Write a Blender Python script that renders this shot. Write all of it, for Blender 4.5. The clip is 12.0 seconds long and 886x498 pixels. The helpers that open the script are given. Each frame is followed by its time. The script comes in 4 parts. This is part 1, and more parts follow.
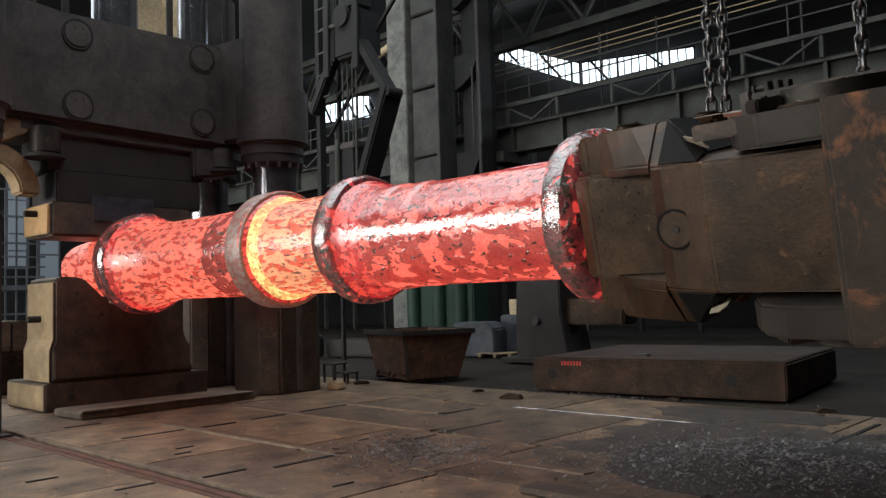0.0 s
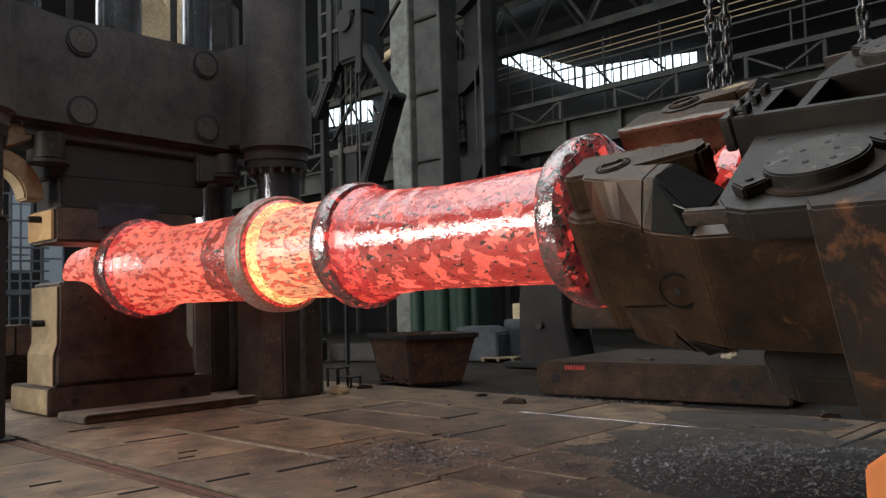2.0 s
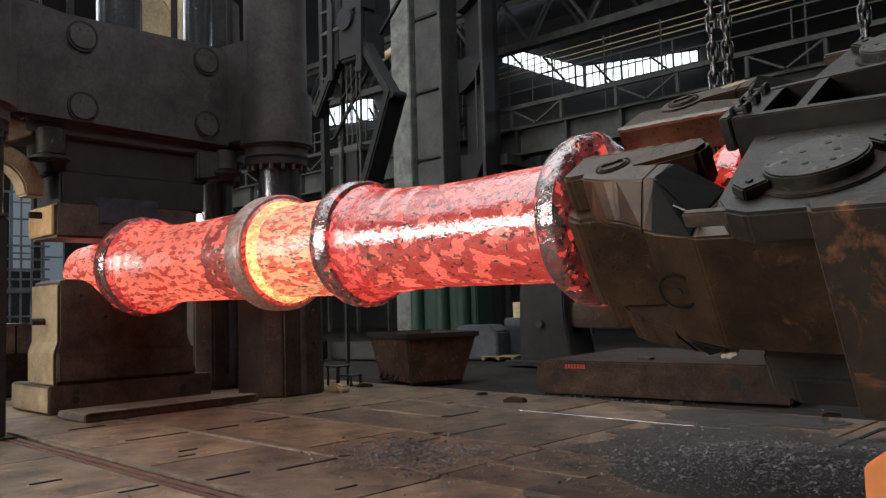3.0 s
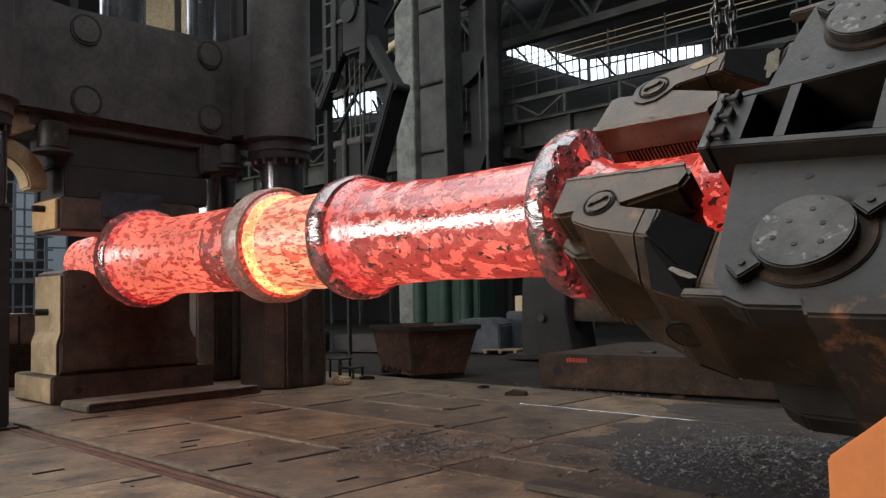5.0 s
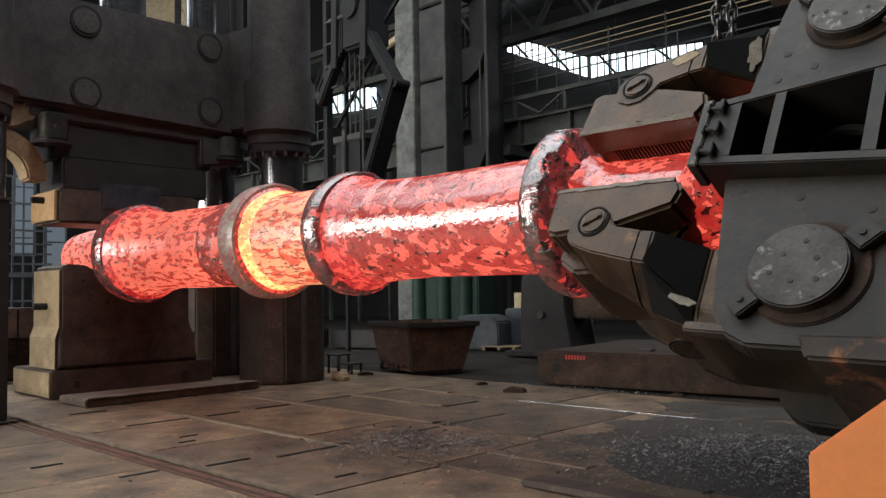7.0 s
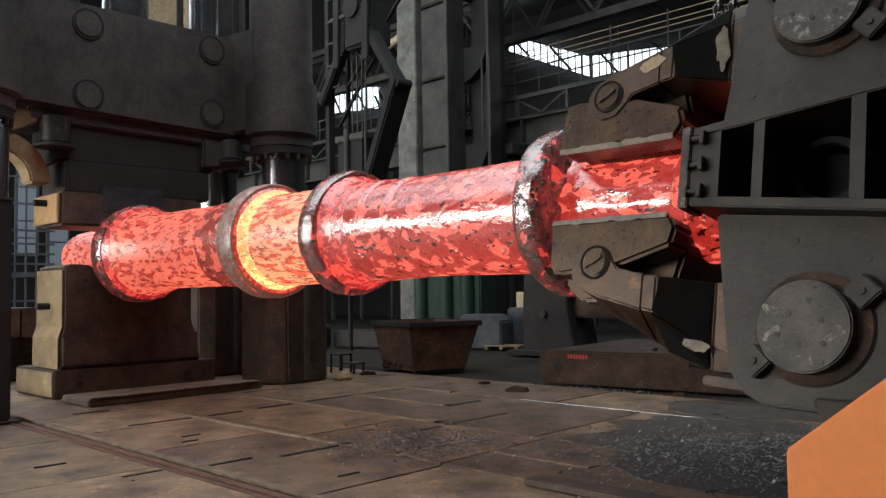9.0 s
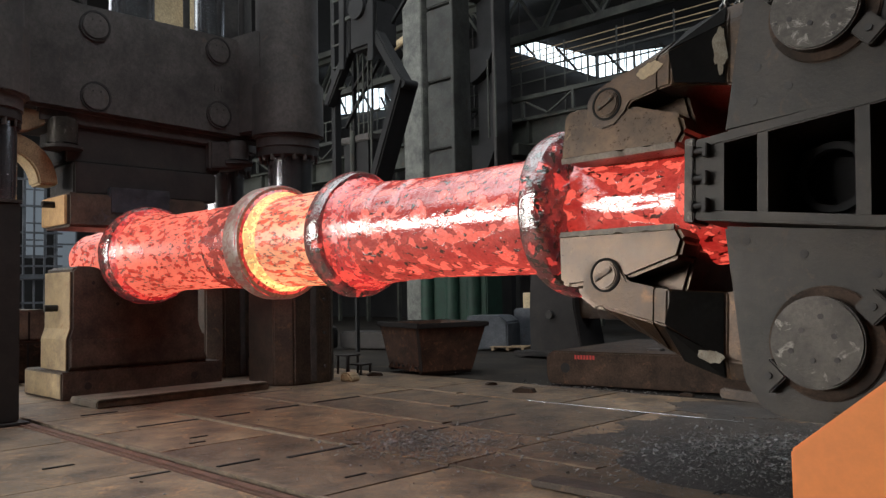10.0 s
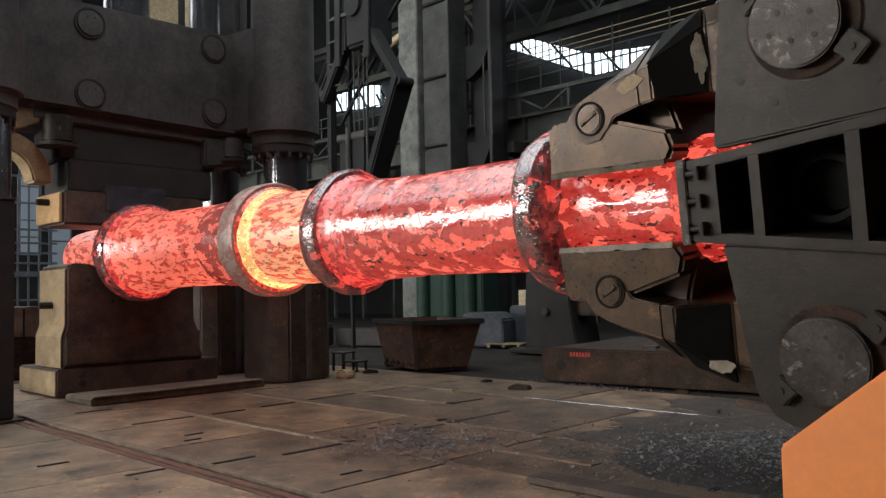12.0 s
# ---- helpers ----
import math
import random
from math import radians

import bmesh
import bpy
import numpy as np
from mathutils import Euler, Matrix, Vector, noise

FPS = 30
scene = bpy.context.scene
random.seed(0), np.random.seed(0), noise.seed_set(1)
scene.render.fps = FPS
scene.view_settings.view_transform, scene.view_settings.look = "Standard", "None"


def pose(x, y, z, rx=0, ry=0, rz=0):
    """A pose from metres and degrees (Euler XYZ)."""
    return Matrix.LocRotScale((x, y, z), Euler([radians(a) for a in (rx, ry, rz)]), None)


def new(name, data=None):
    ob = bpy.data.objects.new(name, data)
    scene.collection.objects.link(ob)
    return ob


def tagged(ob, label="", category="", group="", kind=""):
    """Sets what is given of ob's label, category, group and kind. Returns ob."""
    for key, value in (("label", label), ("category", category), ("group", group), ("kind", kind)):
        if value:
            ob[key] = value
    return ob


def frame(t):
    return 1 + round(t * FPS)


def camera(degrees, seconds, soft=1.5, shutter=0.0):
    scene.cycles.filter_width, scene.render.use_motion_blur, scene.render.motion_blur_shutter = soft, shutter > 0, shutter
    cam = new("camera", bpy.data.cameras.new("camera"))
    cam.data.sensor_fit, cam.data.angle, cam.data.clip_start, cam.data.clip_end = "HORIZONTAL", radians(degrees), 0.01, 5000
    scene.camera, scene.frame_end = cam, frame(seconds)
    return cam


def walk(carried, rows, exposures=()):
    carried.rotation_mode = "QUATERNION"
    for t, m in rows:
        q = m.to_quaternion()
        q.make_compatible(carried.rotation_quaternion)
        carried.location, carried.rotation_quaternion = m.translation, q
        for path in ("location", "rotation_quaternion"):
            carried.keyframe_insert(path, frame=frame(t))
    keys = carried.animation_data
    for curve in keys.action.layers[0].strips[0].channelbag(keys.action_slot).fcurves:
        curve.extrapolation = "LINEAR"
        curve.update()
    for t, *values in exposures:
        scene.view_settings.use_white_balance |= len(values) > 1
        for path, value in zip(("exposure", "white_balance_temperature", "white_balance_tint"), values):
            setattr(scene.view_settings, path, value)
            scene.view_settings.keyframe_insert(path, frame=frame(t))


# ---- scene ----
cam = camera(56.8, 12.0, soft=1.35)
EYE = (0, 0, 1.6)


def aim(pan, tilt, roll):
    return pose(*EYE, 90 + tilt, 0, pan) @ pose(0, 0, 0, 0, 0, roll)


walk(cam, [
    (0, aim(43.740, 3.450, -1.650)),
    (0.5, aim(43.915, 3.548, -1.815)),
    (1, aim(44.039, 3.691, -1.861)),
    (1.5, aim(43.997, 3.719, -1.722)),
    (2, aim(43.962, 3.750, -1.627)),
    (2.5, aim(43.962, 3.713, -1.603)),
    (3, aim(43.990, 3.658, -1.576)),
    (5, aim(44.185, 3.177, -1.209)),
    (5.5, aim(44.023, 3.107, -1.255)),
    (6, aim(43.992, 3.063, -1.190)),
    (6.5, aim(44.050, 3.012, -1.031)),
    (7, aim(44.134, 2.935, -0.894)),
    (9, aim(44.287, 2.895, -0.963)),
    (9.5, aim(44.446, 2.937, -0.940)),
    (10, aim(44.736, 2.969, -1.114)),
    (10.5, aim(44.682, 2.988, -1.196)),
    (11, aim(44.563, 3.032, -1.303)),
    (11.5, aim(44.481, 2.923, -1.206)),
    (12, aim(44.439, 2.769, -1.109))
])

# ---- world and light ----
world = bpy.data.worlds.new("world")
scene.world = world
world.use_nodes = True
wn = world.node_tree.nodes
sky = wn.new("ShaderNodeTexSky")
sky.sky_type, sky.sun_disc = "NISHITA", False
sky.sun_elevation, sky.sun_rotation = radians(35), radians(200)
world.node_tree.links.new(sky.outputs[0], wn["Background"].inputs[0])
wn["Background"].inputs[1].default_value = 0.12


def area(name, m, sx, sy, power, colour):
    lamp = bpy.data.lights.new(name, "AREA")
    lamp.shape, lamp.size, lamp.size_y = "RECTANGLE", sx, sy
    lamp.energy, lamp.color = power, colour
    ob = new(name, lamp)
    ob.matrix_world = m
    return ob


# daylight inferred from side windows behind the viewer, plus an added broad overhead lamp
area("side_window_light", pose(-24, -15.9, 5.3, 88, 0, 0), 27, 5.0, 6800, (1.0, 0.94, 0.86))
# fill lamp under the closed roof deck; no roof glazing is modelled
area("overhead_fill_light", pose(-23, 4, 16.6), 44, 22, 8000, (0.90, 0.96, 1.0))
area("far_window_light", pose(-16, 35.2, 13.5, 80, 0, 180), 30, 4, 900, (0.80, 0.90, 1.0))
scene.view_settings.exposure = 0.0


# ---- materials ----
def node(nt, kind, **sets):
    n = nt.nodes.new(kind)
    for k, v in sets.items():
        n.inputs[k.replace("_", " ")].default_value = v
    return n


def ramp(nt, fac, stops):
    r = nt.nodes.new("ShaderNodeValToRGB")
    el = r.color_ramp.elements
    while len(el) < len(stops):
        el.new(0.5)
    for e, (p, c) in zip(el, stops):
        e.position, e.color = p, (*c, 1) if len(c) == 3 else c
    nt.links.new(fac, r.inputs[0])
    return r.outputs[0]


def mixc(nt, fac, a, b):
    m = nt.nodes.new("ShaderNodeMix")
    m.data_type = "RGBA"
    for sock, v in ((m.inputs[0], fac), (m.inputs[6], a), (m.inputs[7], b)):
        if isinstance(v, (int, float)):
            sock.default_value = v
        elif isinstance(v, tuple):
            sock.default_value = (*v, 1)
        else:
            nt.links.new(v, sock)
    return m.outputs[2]


def noise_out(nt, vec, scale, detail=4, rough=0.6, distort=0.0):
    n = node(nt, "ShaderNodeTexNoise", Scale=scale, Detail=detail, Roughness=rough, Distortion=distort)
    nt.links.new(vec, n.inputs["Vector"])
    return n.outputs[0]


def material(name):
    m = bpy.data.materials.new(name)
    m.use_nodes = True
    nt = m.node_tree
    return m, nt, nt.nodes["Principled BSDF"], nt.nodes.new("ShaderNodeTexCoord").outputs["Object"]


def bump(nt, b, height, strength=0.4, dist=0.02):
    n = node(nt, "ShaderNodeBump", Strength=strength, Distance=dist)
    nt.links.new(height, n.inputs["Height"])
    nt.links.new(n.outputs[0], b.inputs["Normal"])


def steel(name, dark, mid, rust, amount=0.5, rough=(0.45, 0.75), metal=0.25, scale=2.0, bumpy=0.35, speck=0.28):
    """Worked steel: two scales of tone, rust blotches, scratches and small pits."""
    m, nt, b, co = material(name)
    big = noise_out(nt, co, scale, 6, 0.65)
    fine = noise_out(nt, co, scale * 14, 5, 0.7)
    base = mixc(nt, ramp(nt, big, [(0.35, (0, 0, 0)), (0.65, (1, 1, 1))]), dark, mid)
    blot = noise_out(nt, co, scale * 2.3, 8, 0.7, 0.6)
    lo = 0.72 - 0.35 * amount
    col = mixc(nt, ramp(nt, blot, [(lo, (0, 0, 0)), (lo + 0.14, (1, 1, 1))]), base, rust)
    spk = ramp(nt, fine, [(0.38, (1 - speck,) * 3), (0.66, (1 + 0.7 * speck,) * 3)])
    mul = nt.nodes.new("ShaderNodeMix")
    mul.data_type, mul.blend_type = "RGBA", "MULTIPLY"
    mul.inputs[0].default_value = 1.0
    nt.links.new(col, mul.inputs[6]), nt.links.new(spk, mul.inputs[7])
    nt.links.new(mul.outputs[2], b.inputs["Base Color"])
    r = ramp(nt, fine, [(0.3, (rough[0],) * 3), (0.7, (rough[1],) * 3)])
    nt.links.new(r, b.inputs["Roughness"])
    b.inputs["Metallic"].default_value = metal
    bump(nt, b, fine, bumpy, 0.01)
    return m


PRESS = steel("press_steel", (0.038, 0.034, 0.033), (0.092, 0.082, 0.077), (0.115, 0.080, 0.060), 0.35, (0.5, 0.75), 0.2, 1.2, 0.4, 0.3)
DIE = steel("die_steel", (0.040, 0.030, 0.027), (0.118, 0.084, 0.063), (0.17, 0.105, 0.062), 0.35, (0.42, 0.7), 0.25, 2.2, 0.5, 0.35)
DARK = steel("dark_steel", (0.020, 0.018, 0.018), (0.040, 0.034, 0.032), (0.06, 0.035, 0.022), 0.3, (0.5, 0.8), 0.2, 1.6)
TONG = steel("tong_steel", (0.024, 0.015, 0.009), (0.078, 0.044, 0.023), (0.17, 0.085, 0.036), 0.40, (0.26, 0.5), 0.4, 2.4, 0.35, 0.2)
RUSTY = steel("rusty_plate", (0.028, 0.021, 0.017), (0.062, 0.042, 0.030), (0.24, 0.105, 0.048), 0.55, (0.55, 0.8), 0.15, 1.3, 0.4, 0.3)
FACET = steel("dark_facet", (0.007, 0.0065, 0.0065), (0.014, 0.013, 0.012), (0.024, 0.018, 0.014), 0.2, (0.75, 0.9), 0.0, 2.0)
CHEEK = steel("cheek_plate", (0.012, 0.0095, 0.0078), (0.034, 0.0265, 0.0205), (0.060, 0.034, 0.020), 0.40, (0.40, 0.62), 0.25, 2.4, 0.3, 0.2)
PIN = steel("pin_steel", (0.026, 0.022, 0.018), (0.076, 0.066, 0.056), (0.30, 0.28, 0.25), 0.40, (0.33, 0.6), 0.4, 3.6, 0.3, 0.25)
BRIGHT = steel("polished_rod", (0.22, 0.225, 0.24), (0.42, 0.43, 0.45), (0.16, 0.12, 0.09), 0.08, (0.12, 0.28), 0.9, 1.5, 0.03, 0.12)
# tan, paler than the plates, carries the light on floor edges
EDGE = steel("lit_floor_edge", (0.10, 0.072, 0.050), (0.23, 0.165, 0.11), (0.28, 0.18, 0.10), 0.45, (0.45, 0.75), 0.15, 5.0, 0.8, 0.5)
CHAIN = steel("oiled_chain_steel", (0.05, 0.05, 0.052), (0.16, 0.158, 0.155), (0.14, 0.10, 0.07), 0.25, (0.18, 0.4), 0.7, 6.0, 0.2, 0.2)
RAILRUST = steel("rust_red_rail", (0.06, 0.027, 0.019), (0.15, 0.070, 0.045), (0.22, 0.13, 0.085), 0.4, (0.45, 0.7), 0.2, 4.0)


def vary(m, lo, hi):
    """Each piece takes its own tone."""
    nt = m.node_tree
    b = nt.nodes["Principled BSDF"]
    src = b.inputs["Base Color"].links[0].from_socket
    info = nt.nodes.new("ShaderNodeObjectInfo")
    tone = ramp(nt, info.outputs["Random"], [(0.0, (lo,) * 3), (1.0, (hi, hi * 0.97, hi * 0.92))])
    mul = nt.nodes.new("ShaderNodeMix")
    mul.data_type, mul.blend_type = "RGBA", "MULTIPLY"
    mul.inputs[0].default_value = 1.0
    nt.links.new(src, mul.inputs[6]), nt.links.new(tone, mul.inputs[7])
    nt.links.new(mul.outputs[2], b.inputs["Base Color"])


FLOORM = steel("floor_plate_steel", (0.062, 0.046, 0.035), (0.30, 0.212, 0.137), (0.39, 0.237, 0.13), 0.5, (0.34, 0.75), 0.15, 1.5, 1.0, 0.5)
vary(FLOORM, 0.65, 1.3)
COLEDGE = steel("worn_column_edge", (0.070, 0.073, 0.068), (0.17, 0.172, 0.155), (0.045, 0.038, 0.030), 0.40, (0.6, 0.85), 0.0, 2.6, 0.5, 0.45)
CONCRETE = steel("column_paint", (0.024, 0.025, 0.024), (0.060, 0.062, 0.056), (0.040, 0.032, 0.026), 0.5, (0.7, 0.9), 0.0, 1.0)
GIRDER = steel("girder_paint", (0.018, 0.020, 0.018), (0.058, 0.062, 0.051), (0.050, 0.036, 0.026), 0.45, (0.6, 0.85), 0.0, 1.0)
GROUND = steel("ground_dirt", (0.016, 0.014, 0.012), (0.036, 0.030, 0.025), (0.05, 0.036, 0.024), 0.5, (0.8, 0.95), 0.0, 0.5, 0.8)
WALLM = steel("sooty_wall", (0.007, 0.0075, 0.009), (0.017, 0.018, 0.020), (0.024, 0.020, 0.017), 0.3, (0.8, 0.95), 0.0, 0.3)
GREEN = steel("green_paint", (0.005, 0.022, 0.014), (0.009, 0.042, 0.026), (0.02, 0.024, 0.017), 0.35, (0.5, 0.8), 0.0, 1.5)
ORANGE = steel("orange_paint", (0.86, 0.27, 0.075), (0.90, 0.29, 0.08), (0.7, 0.2, 0.06), 0.0, (0.45, 0.6), 0.0, 1.2, 0.05, 0.05)
BEIGE = steel("beige_paint", (0.42, 0.33, 0.20), (0.55, 0.44, 0.28), (0.35, 0.25, 0.15), 0.3, (0.6, 0.8), 0.0, 1.2)
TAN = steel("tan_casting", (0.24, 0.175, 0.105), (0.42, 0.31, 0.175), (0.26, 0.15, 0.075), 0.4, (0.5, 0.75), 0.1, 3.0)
GREYBOX = steel("grey_casting", (0.040, 0.046, 0.056), (0.085, 0.094, 0.11), (0.08, 0.06, 0.05), 0.3, (0.6, 0.85), 0.0, 1.4)
SCALE = steel("mill_scale", (0.07, 0.07, 0.072), (0.28, 0.28, 0.28), (0.55, 0.54, 0.52), 0.4, (0.22, 0.5), 0.35, 8)
PLASTER = steel("flaked_heat_paint", (0.30, 0.25, 0.19), (0.48, 0.42, 0.33), (0.2, 0.13, 0.08), 0.4, (0.7, 0.9), 0.0, 9)
BINM = steel("bin_rust", (0.045, 0.026, 0.019), (0.135, 0.070, 0.045), (0.26, 0.135, 0.07), 0.5, (0.55, 0.85), 0.1, 3.0, 0.6, 0.4)
JAW = steel("scaled_jaw_steel", (0.030, 0.018, 0.010), (0.090, 0.051, 0.026), (0.20, 0.13, 0.075), 0.32, (0.24, 0.42), 0.4, 2.6, 0.10, 0.15)
COLM = steel("sheath_rust_steel", (0.032, 0.024, 0.020), (0.085, 0.060, 0.044), (0.15, 0.088, 0.05), 0.4, (0.32, 0.55), 0.3, 1.9, 0.4, 0.35)
SILL = steel("worn_sill_steel", (0.10, 0.082, 0.066), (0.24, 0.195, 0.150), (0.30, 0.21, 0.13), 0.4, (0.4, 0.7), 0.2, 3.0)
# near black in place of deep shade: recesses, holes, slots, backlit parts
SHADE = steel("shade_black", (0.007, 0.007, 0.008), (0.017, 0.017, 0.018), (0.025, 0.018, 0.014), 0.3, (0.8, 0.95), 0.0, 0.8)
OILY = steel("oily_dim_floor", (0.032, 0.026, 0.022), (0.090, 0.070, 0.053), (0.13, 0.09, 0.06), 0.4, (0.35, 0.65), 0.1, 2.6, 0.9, 0.5)
SLABM = steel("slab_rust_steel", (0.026, 0.019, 0.015), (0.074, 0.047, 0.033), (0.13, 0.070, 0.042), 0.4, (0.5, 0.8), 0.15, 2.0, 0.4, 0.35)
UDIE = steel("upper_die_steel", (0.058, 0.044, 0.037), (0.14, 0.102, 0.075), (0.075, 0.076, 0.088), 0.5, (0.4, 0.7), 0.25, 2.6)
# orange-tan carries the warm side light on the upper die's end
ENDLIT = steel("lit_end_face", (0.46, 0.28, 0.13), (0.62, 0.40, 0.19), (0.24, 0.13, 0.06), 0.34, (0.5, 0.75), 0.1, 5)
BLUED = steel("blued_plate", (0.035, 0.038, 0.048), (0.075, 0.080, 0.095), (0.10, 0.07, 0.05), 0.35, (0.35, 0.6), 0.3, 4)
HEAP = steel("scale_heap", (0.030, 0.030, 0.032), (0.075, 0.070, 0.066), (0.18, 0.175, 0.17), 0.30, (0.4, 0.8), 0.1, 14, 1.0, 0.5)
REDPAINT = steel("red_marking", (0.40, 0.03, 0.03), (0.5, 0.05, 0.04), (0.3, 0.03, 0.02), 0.2, (0.6, 0.8), 0.0, 6)
WOOD = steel("pallet_wood", (0.22, 0.16, 0.10), (0.34, 0.25, 0.15), (0.2, 0.14, 0.09), 0.3, (0.7, 0.9), 0.0, 3)
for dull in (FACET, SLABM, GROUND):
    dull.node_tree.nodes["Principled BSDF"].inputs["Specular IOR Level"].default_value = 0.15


def glow(name, colour, strength):
    m, nt, b, co = material(name)
    b.inputs["Base Color"].default_value = (0.08, 0.09, 0.10, 1)
    b.inputs["Emission Color"].default_value = (*colour, 1)
    b.inputs["Emission Strength"].default_value = strength
    return m


SKYPANE = glow("sky_behind_glass", (0.80, 0.92, 1.0), 2.6)
# faint glow for the pale background beyond the press, no known source
WESTPANE = glow("dim_pale_glow", (0.62, 0.78, 0.95), 0.10)
LAMPGLOW = glow("lamp_glow", (0.95, 0.97, 1.0), 4.0)


def hot(name, cool_red, hot_red, skin, power, patch=0.5, spots=0.62, rough=0.30, scale=4.2, ior=2.6, relief=0.35, stretch=0.75):
    """Glowing steel under a broken skin of oxide scale; the skin is glossy, the bare metal glows."""
    m, nt, b, co = material(name)
    mapping = nt.nodes.new("ShaderNodeMapping")
    mapping.inputs["Scale"].default_value = (stretch, 1, 1)
    nt.links.new(co, mapping.inputs[0])
    v = mapping.outputs[0]

    def times(x, y):
        mul = nt.nodes.new("ShaderNodeMix")
        mul.data_type, mul.blend_type = "RGBA", "MULTIPLY"
        mul.inputs[0].default_value = 1.0
        nt.links.new(x, mul.inputs[6]), nt.links.new(y, mul.inputs[7])
        return mul.outputs[2]
    flakes = noise_out(nt, v, scale, 3.0, 0.5, 0.25)
    small = noise_out(nt, v, scale * 2.3, 3, 0.5, 0.3)
    slow = noise_out(nt, v, 1.4, 3, 0.5)
    bare = ramp(nt, flakes, [(patch - 0.16, (0, 0, 0)), (patch - 0.008, (0.18, 0.18, 0.18)), (patch + 0.008, (0.86, 0.86, 0.86)), (patch + 0.2, (1, 1, 1))])
    dark = ramp(nt, small, [(spots, (0, 0, 0)), (spots + 0.015, (1, 1, 1))])
    tone = mixc(nt, bare, cool_red, hot_red)
    tone = times(tone, ramp(nt, noise_out(nt, v, 30, 4, 0.65), [(0.30, (0.78, 0.76, 0.76)), (0.70, (1.18, 1.2, 1.2))]))
    tone = times(tone, ramp(nt, slow, [(0.3, (0.74, 0.70, 0.70)), (0.7, (1.22, 1.25, 1.25))]))
    # shade at each flake's lip, painted into the glow colour
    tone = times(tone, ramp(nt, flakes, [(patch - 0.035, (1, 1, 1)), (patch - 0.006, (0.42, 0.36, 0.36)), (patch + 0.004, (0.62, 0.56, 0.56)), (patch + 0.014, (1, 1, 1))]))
    nt.links.new(mixc(nt, dark, tone, tuple(0.10 * c for c in cool_red)), b.inputs["Emission Color"])
    b.inputs["Emission Strength"].default_value = power
    nt.links.new(mixc(nt, dark, (0.10, 0.05, 0.045), skin), b.inputs["Base Color"])
    nt.links.new(mixc(nt, bare, (rough,) * 3, (rough + 0.16,) * 3), b.inputs["Roughness"])
    b.inputs["IOR"].default_value = ior
    h = nt.nodes.new("ShaderNodeMath")
    h.operation = "SUBTRACT"
    nt.links.new(dark, h.inputs[0]), nt.links.new(bare, h.inputs[1])
    grain = noise_out(nt, co, 16, 4, 0.6)
    h2 = nt.nodes.new("ShaderNodeMath")
    h2.operation = "MULTIPLY_ADD"
    h2.inputs[1].default_value = 0.9
    nt.links.new(grain, h2.inputs[0]), nt.links.new(h.outputs[0], h2.inputs[2])
    bump(nt, b, h2.outputs[0], relief, 0.014)
    return m


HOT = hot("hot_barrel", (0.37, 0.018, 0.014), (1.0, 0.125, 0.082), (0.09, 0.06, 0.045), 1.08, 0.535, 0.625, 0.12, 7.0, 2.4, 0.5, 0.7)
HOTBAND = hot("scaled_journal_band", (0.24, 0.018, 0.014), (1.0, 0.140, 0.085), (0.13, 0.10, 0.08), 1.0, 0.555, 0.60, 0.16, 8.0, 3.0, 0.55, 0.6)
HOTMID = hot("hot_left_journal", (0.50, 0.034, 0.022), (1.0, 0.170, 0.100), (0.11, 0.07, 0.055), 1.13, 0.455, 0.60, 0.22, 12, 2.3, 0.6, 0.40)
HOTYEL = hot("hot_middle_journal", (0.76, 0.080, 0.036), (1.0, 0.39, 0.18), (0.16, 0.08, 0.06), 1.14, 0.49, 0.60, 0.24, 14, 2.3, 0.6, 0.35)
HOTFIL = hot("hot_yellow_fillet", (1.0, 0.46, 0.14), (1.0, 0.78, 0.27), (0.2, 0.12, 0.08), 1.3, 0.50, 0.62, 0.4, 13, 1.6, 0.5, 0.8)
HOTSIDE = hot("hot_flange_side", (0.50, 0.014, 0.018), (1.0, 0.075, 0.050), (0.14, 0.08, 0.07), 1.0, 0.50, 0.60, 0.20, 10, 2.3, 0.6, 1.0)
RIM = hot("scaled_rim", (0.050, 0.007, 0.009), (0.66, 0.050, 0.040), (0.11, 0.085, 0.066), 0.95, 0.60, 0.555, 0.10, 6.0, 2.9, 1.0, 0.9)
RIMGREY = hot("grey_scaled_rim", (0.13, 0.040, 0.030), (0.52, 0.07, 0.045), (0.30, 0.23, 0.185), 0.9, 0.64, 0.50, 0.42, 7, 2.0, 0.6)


# ---- mesh helpers ----
def link(name, bm, mat, parent=None, label="", smooth=False):
    me = bpy.data.meshes.new(name)
    bmesh.ops.recalc_face_normals(bm, faces=bm.faces)
    bm.to_mesh(me)
    bm.free()
    me.materials.append(mat)
    if smooth:
        for p in me.polygons:
            p.use_smooth = True
        me.set_sharp_from_angle(angle=radians(38))
    ob = new(name, me)
    if parent:
        ob.parent = parent
    if label:
        tagged(ob, label)
    return ob


def part(name, bm, mat, parent, label="", smooth=False):
    return link(name, bm, mat, parent, label, smooth)


def thing(name, m, label, category, group="", kind=""):
    e = new(name)
    e.empty_display_size = 0.2
    e.matrix_basis = m
    return tagged(e, label, category, group, kind)


def box(x0, x1, y0, y1, z0, z1, bevel=0.012, bm=None, m=None):
    b = bmesh.new()
    bmesh.ops.create_cube(b, size=1)
    for v in b.verts:
        v.co = Vector((x0 + (v.co.x + .5) * (x1 - x0), y0 + (v.co.y + .5) * (y1 - y0), z0 + (v.co.z + .5) * (z1 - z0)))
    if bevel:
        bmesh.ops.bevel(b, geom=b.edges[:], offset=min(bevel, abs(x1 - x0) * .3, abs(y1 - y0) * .3, abs(z1 - z0) * .3), segments=2, affect="EDGES")
    return join(b, bm, m)


